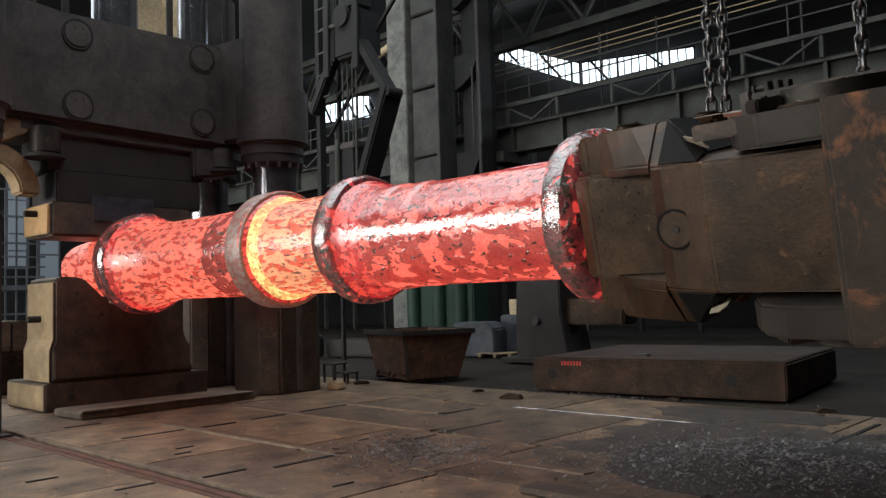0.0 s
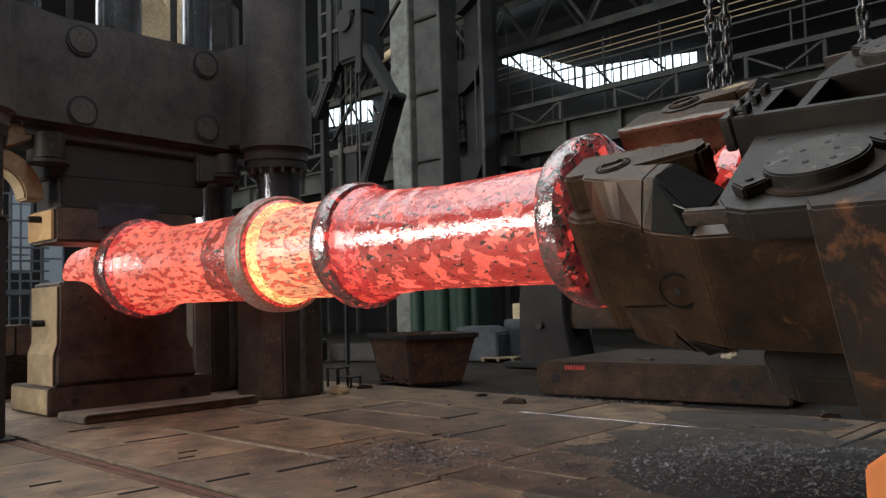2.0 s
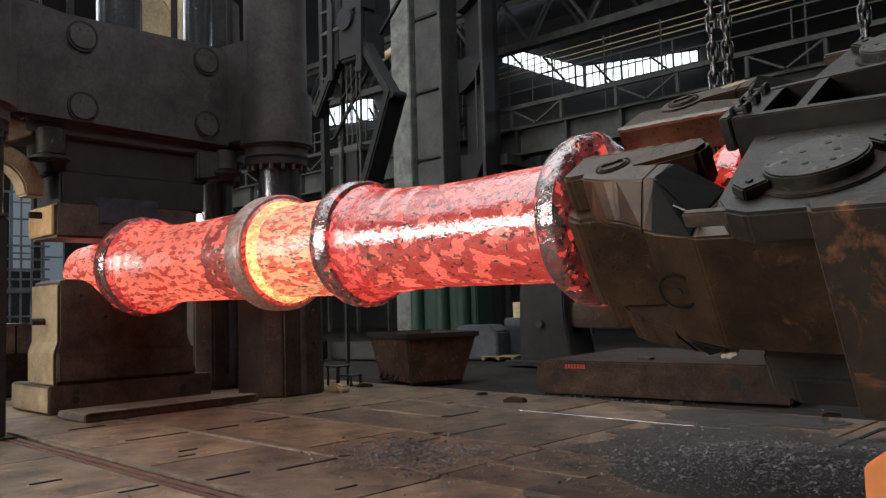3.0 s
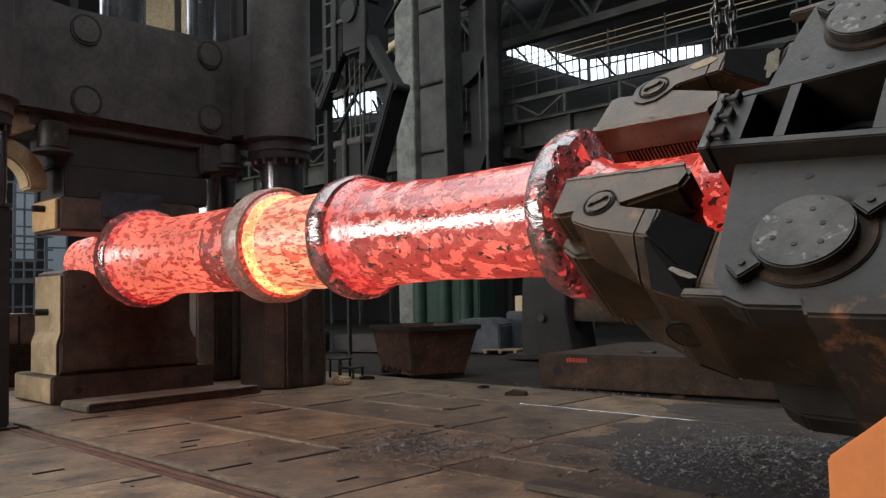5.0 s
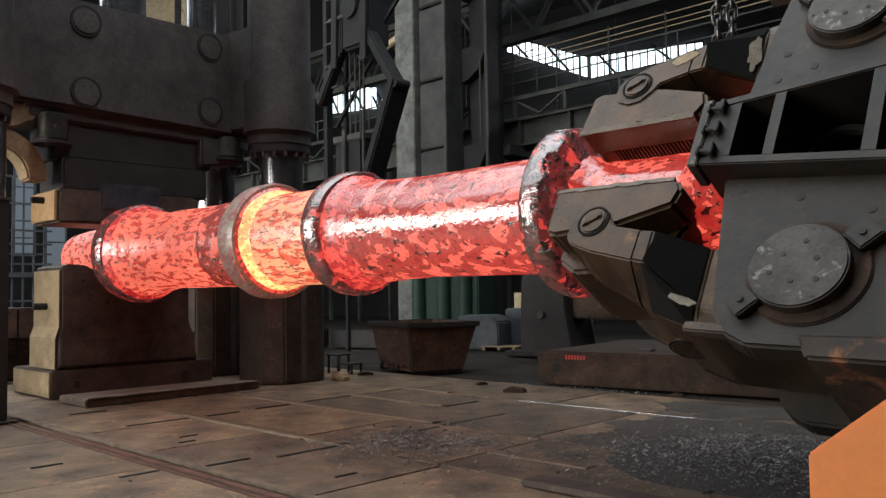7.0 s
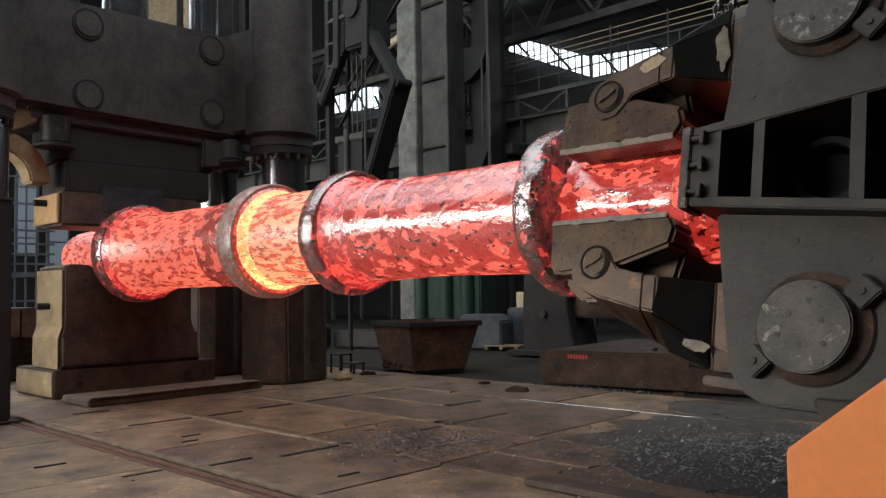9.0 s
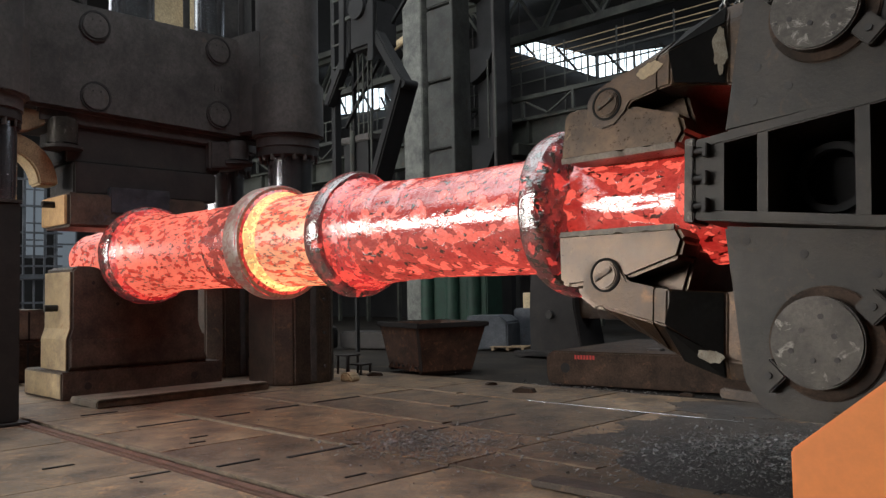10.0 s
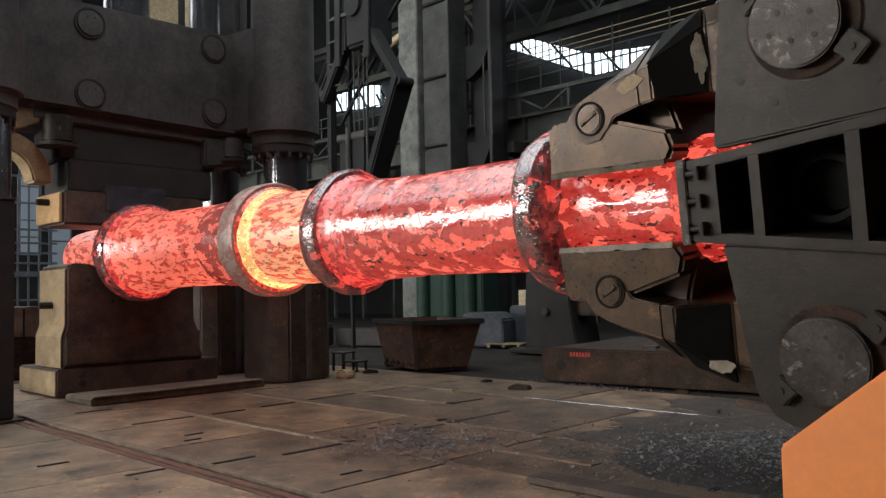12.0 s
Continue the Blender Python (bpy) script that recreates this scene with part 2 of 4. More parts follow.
def join(b, bm, m=None):
    if m is not None:
        b.transform(m)
    if bm is None:
        return b
    me = bpy.data.meshes.new("tmp")
    b.to_mesh(me)
    b.free()
    bm.from_mesh(me)
    bpy.data.meshes.remove(me)
    return bm


def rod(p0, p1, r, seg=20, r2=None, bevel=0.0, bm=None):
    b = bmesh.new()
    a, c = Vector(p0), Vector(p1)
    d = c - a
    bmesh.ops.create_cone(b, cap_ends=True, segments=seg, radius1=r, radius2=r if r2 is None else r2, depth=d.length)
    if bevel:
        rim = [e for e in b.edges if any(len(f.verts) > 4 for f in e.link_faces)]
        bmesh.ops.bevel(b, geom=rim, offset=bevel, segments=2, affect="EDGES")
    b.transform(Matrix.Translation((a + c) / 2) @ d.to_track_quat("Z", "Y").to_matrix().to_4x4())
    return join(b, bm)


def bar(p0, p1, w, h, bm=None, bevel=0.0):
    """A straight bar of w x h section between two points."""
    a, c = Vector(p0), Vector(p1)
    d = c - a
    b = box(-w / 2, w / 2, -h / 2, h / 2, 0, d.length, bevel)
    b.transform(Matrix.Translation(a) @ d.to_track_quat("Z", "Y").to_matrix().to_4x4())
    return join(b, bm)


def prism(pts, axis, lo, hi, bevel=0.015, bm=None):
    """A flat outline drawn out along an axis; pts are in the other two axes in order."""
    b = bmesh.new()
    def at(p, h):
        return {"x": (h, p[0], p[1]), "y": (p[0], h, p[1]), "z": (p[0], p[1], h)}[axis]
    lower = [b.verts.new(at(p, lo)) for p in pts]
    upper = [b.verts.new(at(p, hi)) for p in pts]
    n = len(pts)
    b.faces.new(lower), b.faces.new(upper[::-1])
    for i in range(n):
        b.faces.new((lower[i], upper[i], upper[(i + 1) % n], lower[(i + 1) % n]))
    bmesh.ops.recalc_face_normals(b, faces=b.faces)
    if bevel:
        bmesh.ops.bevel(b, geom=b.edges[:], offset=bevel, segments=2, affect="EDGES")
    return join(b, bm)


def lathe(profile, seg=96, rough=0.0, seed=0.0):
    """Turned about the x axis; profile is (x, r). rough: hammer-worn unevenness in metres."""
    b = bmesh.new()
    rings = []
    for x, r in profile:
        ring = []
        for i in range(seg):
            a = 2 * math.pi * i / seg
            rr, xx = r, x
            if rough and r > 0.02:
                k = noise.noise(Vector((x * 1.3 + seed, math.cos(a) * 1.6, math.sin(a) * 1.6)))
                k2 = noise.noise(Vector((x * 5 + seed, math.cos(a) * 5, math.sin(a) * 5 + 9)))
                rr, xx = r + rough * (k + 0.5 * k2), x + 0.7 * rough * k2
            ring.append(b.verts.new((xx, rr * math.cos(a), rr * math.sin(a))))
        rings.append(ring)
    for p, q in zip(rings, rings[1:]):
        for i in range(seg):
            b.faces.new((p[i], p[(i + 1) % seg], q[(i + 1) % seg], q[i]))
    b.faces.new(rings[0]), b.faces.new(rings[-1])
    return b


def fine(profile, step=0.06):
    out = [profile[0]]
    for (x0, r0), (x1, r1) in zip(profile, profile[1:]):
        n = max(1, int(math.hypot(x1 - x0, r1 - r0) / step))
        out += [(x0 + (x1 - x0) * k / n, r0 + (r1 - r0) * k / n) for k in range(1, n + 1)]
    return out


def solid(name, bm, mat, label, category, group="", kind="", smooth=False, m=None):
    """A thing that is one mesh."""
    ob = link(name, bm, mat, None, "", smooth)
    if m is not None:
        ob.matrix_basis = m
    return tagged(ob, label, category, group, kind)


def arc(cx, cz, r, a0, a1, n=8):
    return [(cx + r * math.cos(radians(a0 + (a1 - a0) * i / n)), cz + r * math.sin(radians(a0 + (a1 - a0) * i / n))) for i in range(n + 1)]


# ---- the hall ----
def hall():
    b = bmesh.new()
    bmesh.ops.create_grid(b, x_segments=8, y_segments=8, size=400)
    b.transform(Matrix.Translation((-10, 10, -0.045)))
    solid("ground", b, GROUND, "sooty trodden earth and concrete shop ground", "ground", kind="structure")
    # east and south walls are unseen, added to shut out the sky
    for name, v in (("wall_north", (-62, 30, 36.4, 36.8, -0.1, 17)), ("wall_west", (-62, -61.6, -16.4, 36.4, -0.1, 17)),
                    ("wall_east", (29.6, 30, -16.4, 36.4, -0.1, 17)), ("wall_south", (-62, 30, -16.8, -16.4, -0.1, 17))):
        solid(name, box(*v, 0), WALLM, "sooty dark sheet wall of the forge hall", "wall", kind="structure")
    solid("ceiling", box(-62, 30, -16.8, 36.8, 17.0, 17.3, 0), WALLM, "dark sooty roof deck high above the shop", "ceiling", kind="structure")


hall()


def strip_window(name, x0, x1, y, low, high, n):
    """A band of daylight panes between bars; low and high give the band's edges at both ends."""
    w = thing(name, pose(0, y, 0), "bright daylight glazing band in a wall of the hall", "window", kind="structure")
    fr = bmesh.new()
    for i in range(n):
        a, c = i / n, (i + 0.91) / n
        xs = (x0 + (x1 - x0) * a, x0 + (x1 - x0) * c)
        lo = [low[0] + (low[1] - low[0]) * t for t in (a, c)]
        hi = [high[0] + (high[1] - high[0]) * t for t in (a, c)]
        b = prism([(xs[0], lo[0]), (xs[1], lo[1]), (xs[1], hi[1]), (xs[0], hi[0])], "y", 0, 0.03, 0)
        part("pane", b, SKYPANE, w)
        bar((xs[1] + 0.04, -0.06, lo[1] - 0.1), (xs[1] + 0.04, -0.06, hi[1] + 0.1), 0.05, 0.05, fr)
    for e in (low, high):
        bar((x0, -0.06, e[0]), (x1, -0.06, e[1]), 0.08, 0.08, fr)
    for k in range(2):
        t = (k + 0.35) / 2
        xm, lo_m, hi_m = x0 + (x1 - x0) * t, low[0] + (low[1] - low[0]) * t, high[0] + (high[1] - high[0]) * t
        bar((xm - 0.6, -0.3, hi_m + 0.2), (xm + 0.7, -0.3, lo_m - 0.2), 0.13, 0.1, fr)
    part("window_frame", fr, DARK, w)
    return w


K = 36.0 / 22.0
# unseen glowing panes added behind the viewer to go with the side lamp
strip_window("window_6", -37.5, -10.5, -16.38, (2.8, 2.8), (7.8, 7.8), 14)


def west_background():
    # glowing panes added for the pale background; no bright windows stand here
    for k, (y0, y1, z0, z1) in enumerate(((11.2, 12.0, 0.6, 6.0), (13.2, 14.0, 3.6, 7.5), (14.6, 15.4, 0.8, 6.5))):
        w = thing("window_%d" % (7 + k), pose(-40, 0, 0), "tall faintly glowing panes beyond the press", "window", kind="structure")
        for i in range(5):
            z = z0 + (z1 - z0) * i / 5
            part("pane", box(-0.02, 0.02, y0, y1, z, z + (z1 - z0) / 5 - 0.08, 0), WESTPANE, w)
        part("window_frame", box(-0.06, -0.021, y0 - .1, y1 + .1, z0 - .1, z1 + .1, 0), GREYBOX, w)
    g = thing("stair_lattice", pose(-26, 0, 0), "grey welded access stair lattice behind the press", "stair")
    for i in range(9):
        y = 7.0 + 0.3 * i
        part("upright", bar((0, y, 0), (0, y, 5.2), 0.05, 0.05), GREYBOX, g)
    for z in (1.5, 2.6, 2.9, 3.2, 3.6, 4.4, 5.2):
        part("rail", bar((0.05, 6.9, z), (0.05, 9.6, z), 0.06, 0.06), GREYBOX, g)
    part("landing", box(-0.8, 0.1, 6.9, 9.6, 2.2, 2.35, 0), GREYBOX, g)
    c = thing("lubrication_tower", pose(-20.5, 0, 0), "cream-painted platform tower with crossed braces", "tower")
    for y in (9.2, 9.45, 10.9):
        part("post", box(-0.15, 0.15, y, y + 0.2, 0, 12.5, 0.01), BEIGE, c)
    for z in (7.2, 9.3, 11.4):
        part("brace", bar((0.1, 9.5, z), (0.1, 11, z + 2.0), 0.12, 0.08), BEIGE, c)
        part("brace", bar((0.12, 11, z), (0.12, 9.5, z + 2.0), 0.12, 0.08), BEIGE, c)
    part("panel", box(-0.3, -0.2, 9.2, 11.1, 7.5, 12.5, 0), BEIGE, c)


west_background()


def zz(z):
    return 1.6 + (z - 1.6) * K


strip_window("window_1", -18.05 * K, -14.7 * K, 36.0, (zz(9.92), zz(8.35)), (zz(10.5), zz(9.05)), 12)
strip_window("window_2", -14.6 * K, -10.75 * K, 36.0, (zz(8.30), zz(8.30)), (zz(9.05), zz(8.66)), 15)
strip_window("window_3", -46.2, -40.8, 36.0, (14.3, 13.8), (16.3, 15.3), 9)
strip_window("window_4", -40.5, -39.6, 36.0, (12.6, 12.9), (14.4, 14.7), 2)
strip_window("window_5", -29.9, -28.9, 36.0, (9.3, 9.3), (9.9, 9.8), 3)


def runway():
    """Crane runway girder with walkway, lattice and rails along the far bay."""
    g = thing("crane_runway", pose(0, 22, 0), "grey-green riveted crane runway girder with lattice walkway", "girder")
    part("web", box(-45, 8, -0.1, 0.1, 6.55, 7.35, 0), GIRDER, g)
    part("flange", box(-45, 8, -0.35, 0.3, 7.35, 7.42, 0), GIRDER, g)
    part("flange", box(-45, 8, -0.35, 0.3, 6.48, 6.55, 0), GIRDER, g)
    part("chord", box(-45, 8, -0.55, -0.4, 8.0, 8.14, 0), GIRDER, g)
    for i in range(26):
        x = -44 + 2.05 * i
        part("stiffener", box(x - 0.05, x + 0.05, -0.3, -0.1, 6.55, 7.35, 0), GIRDER, g)
        part("post", bar((x, -0.48, 7.42), (x, -0.48, 8.0), 0.09, 0.09), GIRDER, g)
        part("diagonal", bar((x, -0.48, 8.0), (x + (1.0 if i % 2 else -1.0), -0.48, 7.45), 0.06, 0.06), GIRDER, g)
    for i in range(22):
        x = -30 + 1.7 * i
        part("baluster", bar((x, -0.5, 8.14), (x, -0.5, 9.0), 0.04, 0.04), GIRDER, g)
    part("handrail", bar((-30, -0.5, 9.0), (8, -0.5, 9.0), 0.05, 0.05), GIRDER, g)
    part("handrail", bar((-30, -0.5, 8.6), (8, -0.5, 8.6), 0.04, 0.04), GIRDER, g)
    for x in (-40, -17.6, 5):
        part("bearing", box(x - .4, x + .4, -1.0, 0.35, 6.1, 6.48, 0.02), GIRDER, g)
        part("support", box(x - .3, x + .3, -0.2, 0.35, 0, 6.1, 0.02), DARK, g)
    r = thing("conductor_rails", pose(0, 22.22, 0), "thin conductor rails on slim posts, orange light in their tan", "rails")
    for z in (9.85, 9.62, 9.45):
        # tan colour carries the orange light along the rails
        part("rail", bar((-18.5, 0, z), (6, 0, z), 0.028, 0.028), TAN, r)
    for x in (-18, -16.1, -14.06, -12.05, -9.9, -7.8, -5.7):
        part("post", bar((x, 0, 7.42), (x, 0, 9.95), 0.05, 0.05), CONCRETE, r)
    # roof trusses crossing over the glazing
    for k, (y, z) in enumerate(((23.5, 10.9), (27, 12.2))):
        t = thing("roof_truss", pose(0, y, z), "dark riveted roof truss with crossed diagonals", "truss", "roof trusses")
        part("bottom_chord", box(-61.6, 29.6, -0.12, 0.12, -0.14, 0.14, 0), GIRDER, t)
        part("top_chord", box(-61.6, 29.6, -0.12, 0.12, 1.9, 2.15, 0), GIRDER, t)
        for i in range(20):
            x = -44 + 2.6 * i
            part("diagonal", bar((x, 0, 0.1), (x + 1.3, 0, 1.95), 0.12, 0.1), GIRDER, t)
            part("diagonal", bar((x + 1.3, 0, 1.95), (x + 2.6, 0, 0.1), 0.12, 0.1), GIRDER, t)
    low = thing("far_gallery", pose(0, 30, 0), "dim far gallery of beams and rails", "gallery")
    for z in (4.6, 5.6, 6.4, 9.4):
        part("beam", box(-55, 8, -0.15, 0.15, z, z + 0.28, 0), GIRDER, low)
    for i in range(24):
        x = -54 + 2.6 * i
        part("post", box(x, x + 0.14, -0.1, 0.1, 0, 9.4, 0), GIRDER, low)
        part("diagonal", bar((x, -0.1, 5.7), (x + 2.6, -0.1, 6.5), 0.09, 0.09), GIRDER, low)


runway()


def building_column():
    c = thing("building_column", pose(0, 20, 0), "tall grey built-up steel building column with stacked web panels", "column")
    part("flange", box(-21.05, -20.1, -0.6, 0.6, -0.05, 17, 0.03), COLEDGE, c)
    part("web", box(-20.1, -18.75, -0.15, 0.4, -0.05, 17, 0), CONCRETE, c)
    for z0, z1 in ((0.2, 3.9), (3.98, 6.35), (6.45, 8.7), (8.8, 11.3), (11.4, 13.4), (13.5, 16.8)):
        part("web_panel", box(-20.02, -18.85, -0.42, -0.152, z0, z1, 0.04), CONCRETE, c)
    part("flange", box(-18.83, -18.68, -0.50, -0.1, -0.05, 17, 0.02), CONCRETE, c)
    # the dark recess beside the main column is put into this one's colour
    d = thing("building_column", pose(0, 20.6, 0), "near-black steel column with haunched brackets, shade in its colour", "column")
    part("shaft", box(-18.5, -17.5, -0.1, 0.5, -0.05, 17, 0.02), SHADE, d)
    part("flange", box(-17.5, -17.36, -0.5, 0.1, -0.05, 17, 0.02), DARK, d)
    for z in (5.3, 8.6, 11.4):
        part("haunch", prism([(-18.5, z), (-18.2, z + .1), (-17.8, z + .35), (-17.5, z + 0.9), (-17.5, z + 1.15), (-18.5, z + 1.15)], "y", -0.46, -0.1, 0.0), SHADE, d)
    for x in (-17.62, -17.30):
        part("conduit", rod((x, -0.56, 6.6), (x, -0.56, 9.2), 0.035, 8), GIRDER, d)


building_column()


def press():
    p = thing("forging_press", pose(0, 0, 0), "huge dark four-column hydraulic forging press", "press")
    for x, y in ((-12.7, 8.8), (-15.06, 8.8), (-12.7, 3.64), (-15.06, 3.64)):
        part("column_rod", rod((x, y, 0), (x, y, 12), 0.40, 40), BRIGHT, p, "polished oily steel column", True)
        if y < 6:
            continue
        s = part("column_sheath", prism([(x - .66, y - .4), (x - .4, y - .66), (x + .4, y - .66), (x + .66, y - .4), (x + .66, y + .4), (x + .4, y + .66), (x - .4, y + .66), (x - .66, y + .4)], "z", 0, 2.25, 0.03), COLM, p, "rust-brown sheet-steel column sheath")
        part("seam_strip", box(x + 0.661, x + 0.69, y - .06, y + .06, 0.05, 2.2, 0.005), PRESS, s)
        for z in (0.3, 0.9, 1.5, 2.1):
            part("bolt", rod((x + .66, y + .25, z), (x + .70, y + .25, z), 0.03, 8), PRESS, s)
    for y in (3.3, 9.15):
        part("base_beam", box(-16.2, -13.5, y - .25, y + .25, 0.0, 0.35, 0.02), DARK, p)
    return p


press()


def crosshead():
    """The moving beam with its guide sleeves and the tools hung below it."""
    h = thing("press_crosshead", pose(0, 0, 0), "massive dark cast press crosshead with round plugs and upper die", "crosshead")
    part("beam", prism([(3.7, 4.66), (8.6, 4.52), (8.6, 6.40), (7.4, 6.42), (5.2, 6.42), (3.7, 6.62)], "x", -14.9, -13.36, 0.05), PRESS, h)
    part("under_lip", prism([(4.6, 4.42), (8.35, 4.34), (8.35, 4.56), (4.6, 4.68)], "x", -14.8, -13.48, 0.03), PRESS, h)
    for x, y in ((-12.75, 8.8), (-15.06, 8.8), (-12.75, 3.55), (-15.06, 3.55)):
        b = rod((x, y, 4.28), (x, y, 7.9), 0.58, 48, bevel=0.03)
        part("guide_sleeve", b, PRESS, h, smooth=True)
        part("sleeve_shoulder", rod((x, y, 4.48), (x, y, 5.52), 0.66, 48, bevel=0.05), PRESS, h, smooth=True)
        lip = part("gland_ring", rod((x, y, 4.14), (x, y, 4.30), 0.56, 48, bevel=0.02), DARK, h, smooth=True)
        for i in range(16):
            a = 2 * math.pi * i / 16
            part("gland_bolt", rod((x + .52 * math.cos(a), y + .52 * math.sin(a), 4.06), (x + .52 * math.cos(a), y + .52 * math.sin(a), 4.2), 0.035, 8), PRESS, lip)
    part("sleeve_web", prism([(-14.2, 8.0), (-12.75, 8.22), (-12.75, 9.3), (-14.2, 9.3)], "z", 4.6, 6.5, 0.04), PRESS, h)
    for y, z in ((5.45, 6.08), (7.70, 6.10), (5.46, 4.90), (7.71, 4.92)):
        pl = part("round_plug", rod((-13.40, y, z), (-13.32, y, z), 0.215, 36, bevel=0.012), PRESS, h, "round steel plug", True)
        part("plug_ring", ring_mesh((-13.355, y, z), 0.225, 0.255, 0.02), DARK, pl)
        for dy in (-.06, .07):
            part("plug_hole", rod((-13.318, y + dy, z + .09), (-13.312, y + dy, z + .09), 0.014, 8), DARK, pl)
    for k in range(3):
        part("cast_mark", box(-13.362, -13.35, 7.62 + k * .07, 7.66 + k * .07, 5.35, 5.48, 0), PRESS, h)
    # tool holder, clamps and upper die
    part("tool_holder", prism([(5.05, 3.82), (7.75, 3.82), (8.0, 4.1), (8.1, 4.45), (5.05, 4.5)], "x", -14.7, -13.55, 0.03), DARK, h)
    part("die_carrier", box(-14.5, -13.45, 5.15, 7.7, 3.30, 3.83, 0.03), DARK, h)
    for y, z in ((4.99, 4.05), (8.15, 4.1)):
        cl = part("clamp_bolt", rod((-13.5, y, z), (-13.5, y, 4.5), 0.23, 28, bevel=0.04), PIN if y < 6 else PRESS, h, smooth=True)
        part("washer", rod((-13.5, y, z - .05), (-13.5, y, z), 0.31, 28), DARK, cl)
    part("lug", prism([(7.55, 3.9), (8.35, 4.0), (8.45, 4.2), (8.2, 4.45), (7.55, 4.45)], "x", -14.0, -13.4, 0.04), PRESS, h)
    die = part("upper_die", box(-14.45, -13.36, 5.03, 7.45, 2.76, 3.31, 0.04), UDIE, h, "heat-tinted flat upper die")
    # thin end plate paler than the die: side light put into its colour
    part("end_face", box(-14.41, -13.40, 4.99, 5.035, 2.80, 3.27, 0.02), ENDLIT, die, "orange-tan end face with the side light in its colour")
    part("die_cap", box(-14.4, -13.34, 5.70, 6.75, 3.0, 3.44, 0.02), BLUED, die, "bluish scaled plate on the die")
    part("die_pin", rod((-13.85, 4.80, 3.14), (-13.85, 5.05, 3.14), 0.055, 16, bevel=0.01), DARK, die)
    part("guide_arm", prism(arc(4.15, 3.42, 0.80, 0, 95, 12) + arc(4.15, 3.42, 0.50, 95, 0, 12), "x", -14.0, -13.55, 0.03), TAN, h, "curved tan cast arm")
    part("guide_bracket", prism([(3.9, 4.15), (4.45, 4.22), (4.75, 4.38), (4.75, 4.6), (3.9, 4.6)], "x", -14.0, -13.5, 0.03), TAN, h)
    # plungers
    for x, y, r in ((-13.9, 6.32, 0.38), (-13.9, 7.85, 0.27), (-13.9, 4.6, 0.38)):
        part("plunger", rod((x, y, 6.35), (x, y, 13), r, 36), BRIGHT, h, "polished press plunger", True)
    for x, y in ((-13.6, 5.35), (-13.6, 7.2), (-13.6, 8.35)):
        part("pipe", rod((x, y, 6.35), (x, y, 12), 0.06, 12), DARK, h)
    return h


def ring_mesh(c, r0, r1, depth, seg=36):
    """A flat ring whose axis is x."""
    b = lathe([(0, r0), (0, r1), (depth, r1), (depth, r0)], seg)
    for f in [f for f in b.faces if len(f.verts) > 4]:
        b.faces.remove(f)
    b.verts.ensure_lookup_table()
    for i in range(seg):
        b.faces.new((b.verts[i], b.verts[(i + 1) % seg], b.verts[3 * seg + (i + 1) % seg], b.verts[3 * seg + i]))
    b.transform(Matrix.Translation(c))
    return b


CROSSHEAD = crosshead()


def lower_die():
    d = thing("lower_die", pose(-13.4, 6.3, 0), "tan waisted lower die block with vee seat on stepped base", "die")
    base = part("base", box(-1.6, 0.04, -1.36, 1.45, 0, 0.44, 0.02), DIE, d, "broad stepped base block")
    for y in (-0.95,):
        part("lifting_hole", rod((0.035, y, 0.2), (0.047, y, 0.2), 0.06, 16), DARK, base)
    part("lifting_hole", rod((-0.4, -1.367, 0.2), (-0.4, -1.355, 0.2), 0.055, 16), DARK, base)
    part("lifting_hole", rod((0.035, 0.9, 0.22), (0.047, 0.9, 0.22), 0.06, 16), DARK, base)
    pts = [(-1.26, .44), (1.2, .44), (1.2, .52), (1.12, .62), (1.1, .95), (1.02, 1.12), (1.02, 1.75), (0.85, 1.95), (0.6, 1.9), (0.28, 1.66), (-0.28, 1.66), (-0.72, 2.08), (-0.86, 2.12), (-1.12, 2.12), (-1.2, 2.05), (-1.2, 1.12), (-1.26, .95)]
    b = prism(pts, "x", -1.13, 0.0, 0.035)
    part("block", b, DIE, d, "worn tan and brown die block", False)
    part("shoulder", box(0.003, 0.05, -1.22, 1.1, 0.5, 0.95, 0.03), DIE, d)
    # tan plates over the viewer-side ends hold the light falling on them
    part("end_face", prism([(-1.202, 2.03), (-1.216, 2.03), (-1.216, 1.12), (-1.276, 0.95), (-1.276, 0.46), (-1.262, 0.46), (-1.262, 0.95), (-1.202, 1.12)], "x", -1.10, -0.03, 0.0), TAN, d, "pale tan worn end face with the side light in its colour")
    part("base_end_face", box(-1.56, 0.0, -1.372, -1.362, 0.03, 0.41, 0.003), TAN, base, "tan worn base end with the side light in its colour")
    part("lifting_pin", rod((-0.55, -1.42, 1.45), (-0.55, -1.15, 1.45), 0.055, 16, bevel=0.01), DARK, d)
    for y, z in ((-0.85, 1.85), (-0.45, 1.5)):
        part("pit", rod((-0.002, y, z), (0.006, y, z), 0.03, 10), DARK, d)
    s = thing("sill_plate", pose(-12.3, 6.3, 0), "long worn steel sill plate lying before the die", "plate")
    part("plate", box(-0.66, 0.32, -1.38, 1.55, 0.0, 0.11, 0.02), SILL, s)
    part("lip", box(0.12, 0.36, -1.36, 1.5, 0.112, 0.135, 0.01), SILL, s, "bright worn edge")


lower_die()


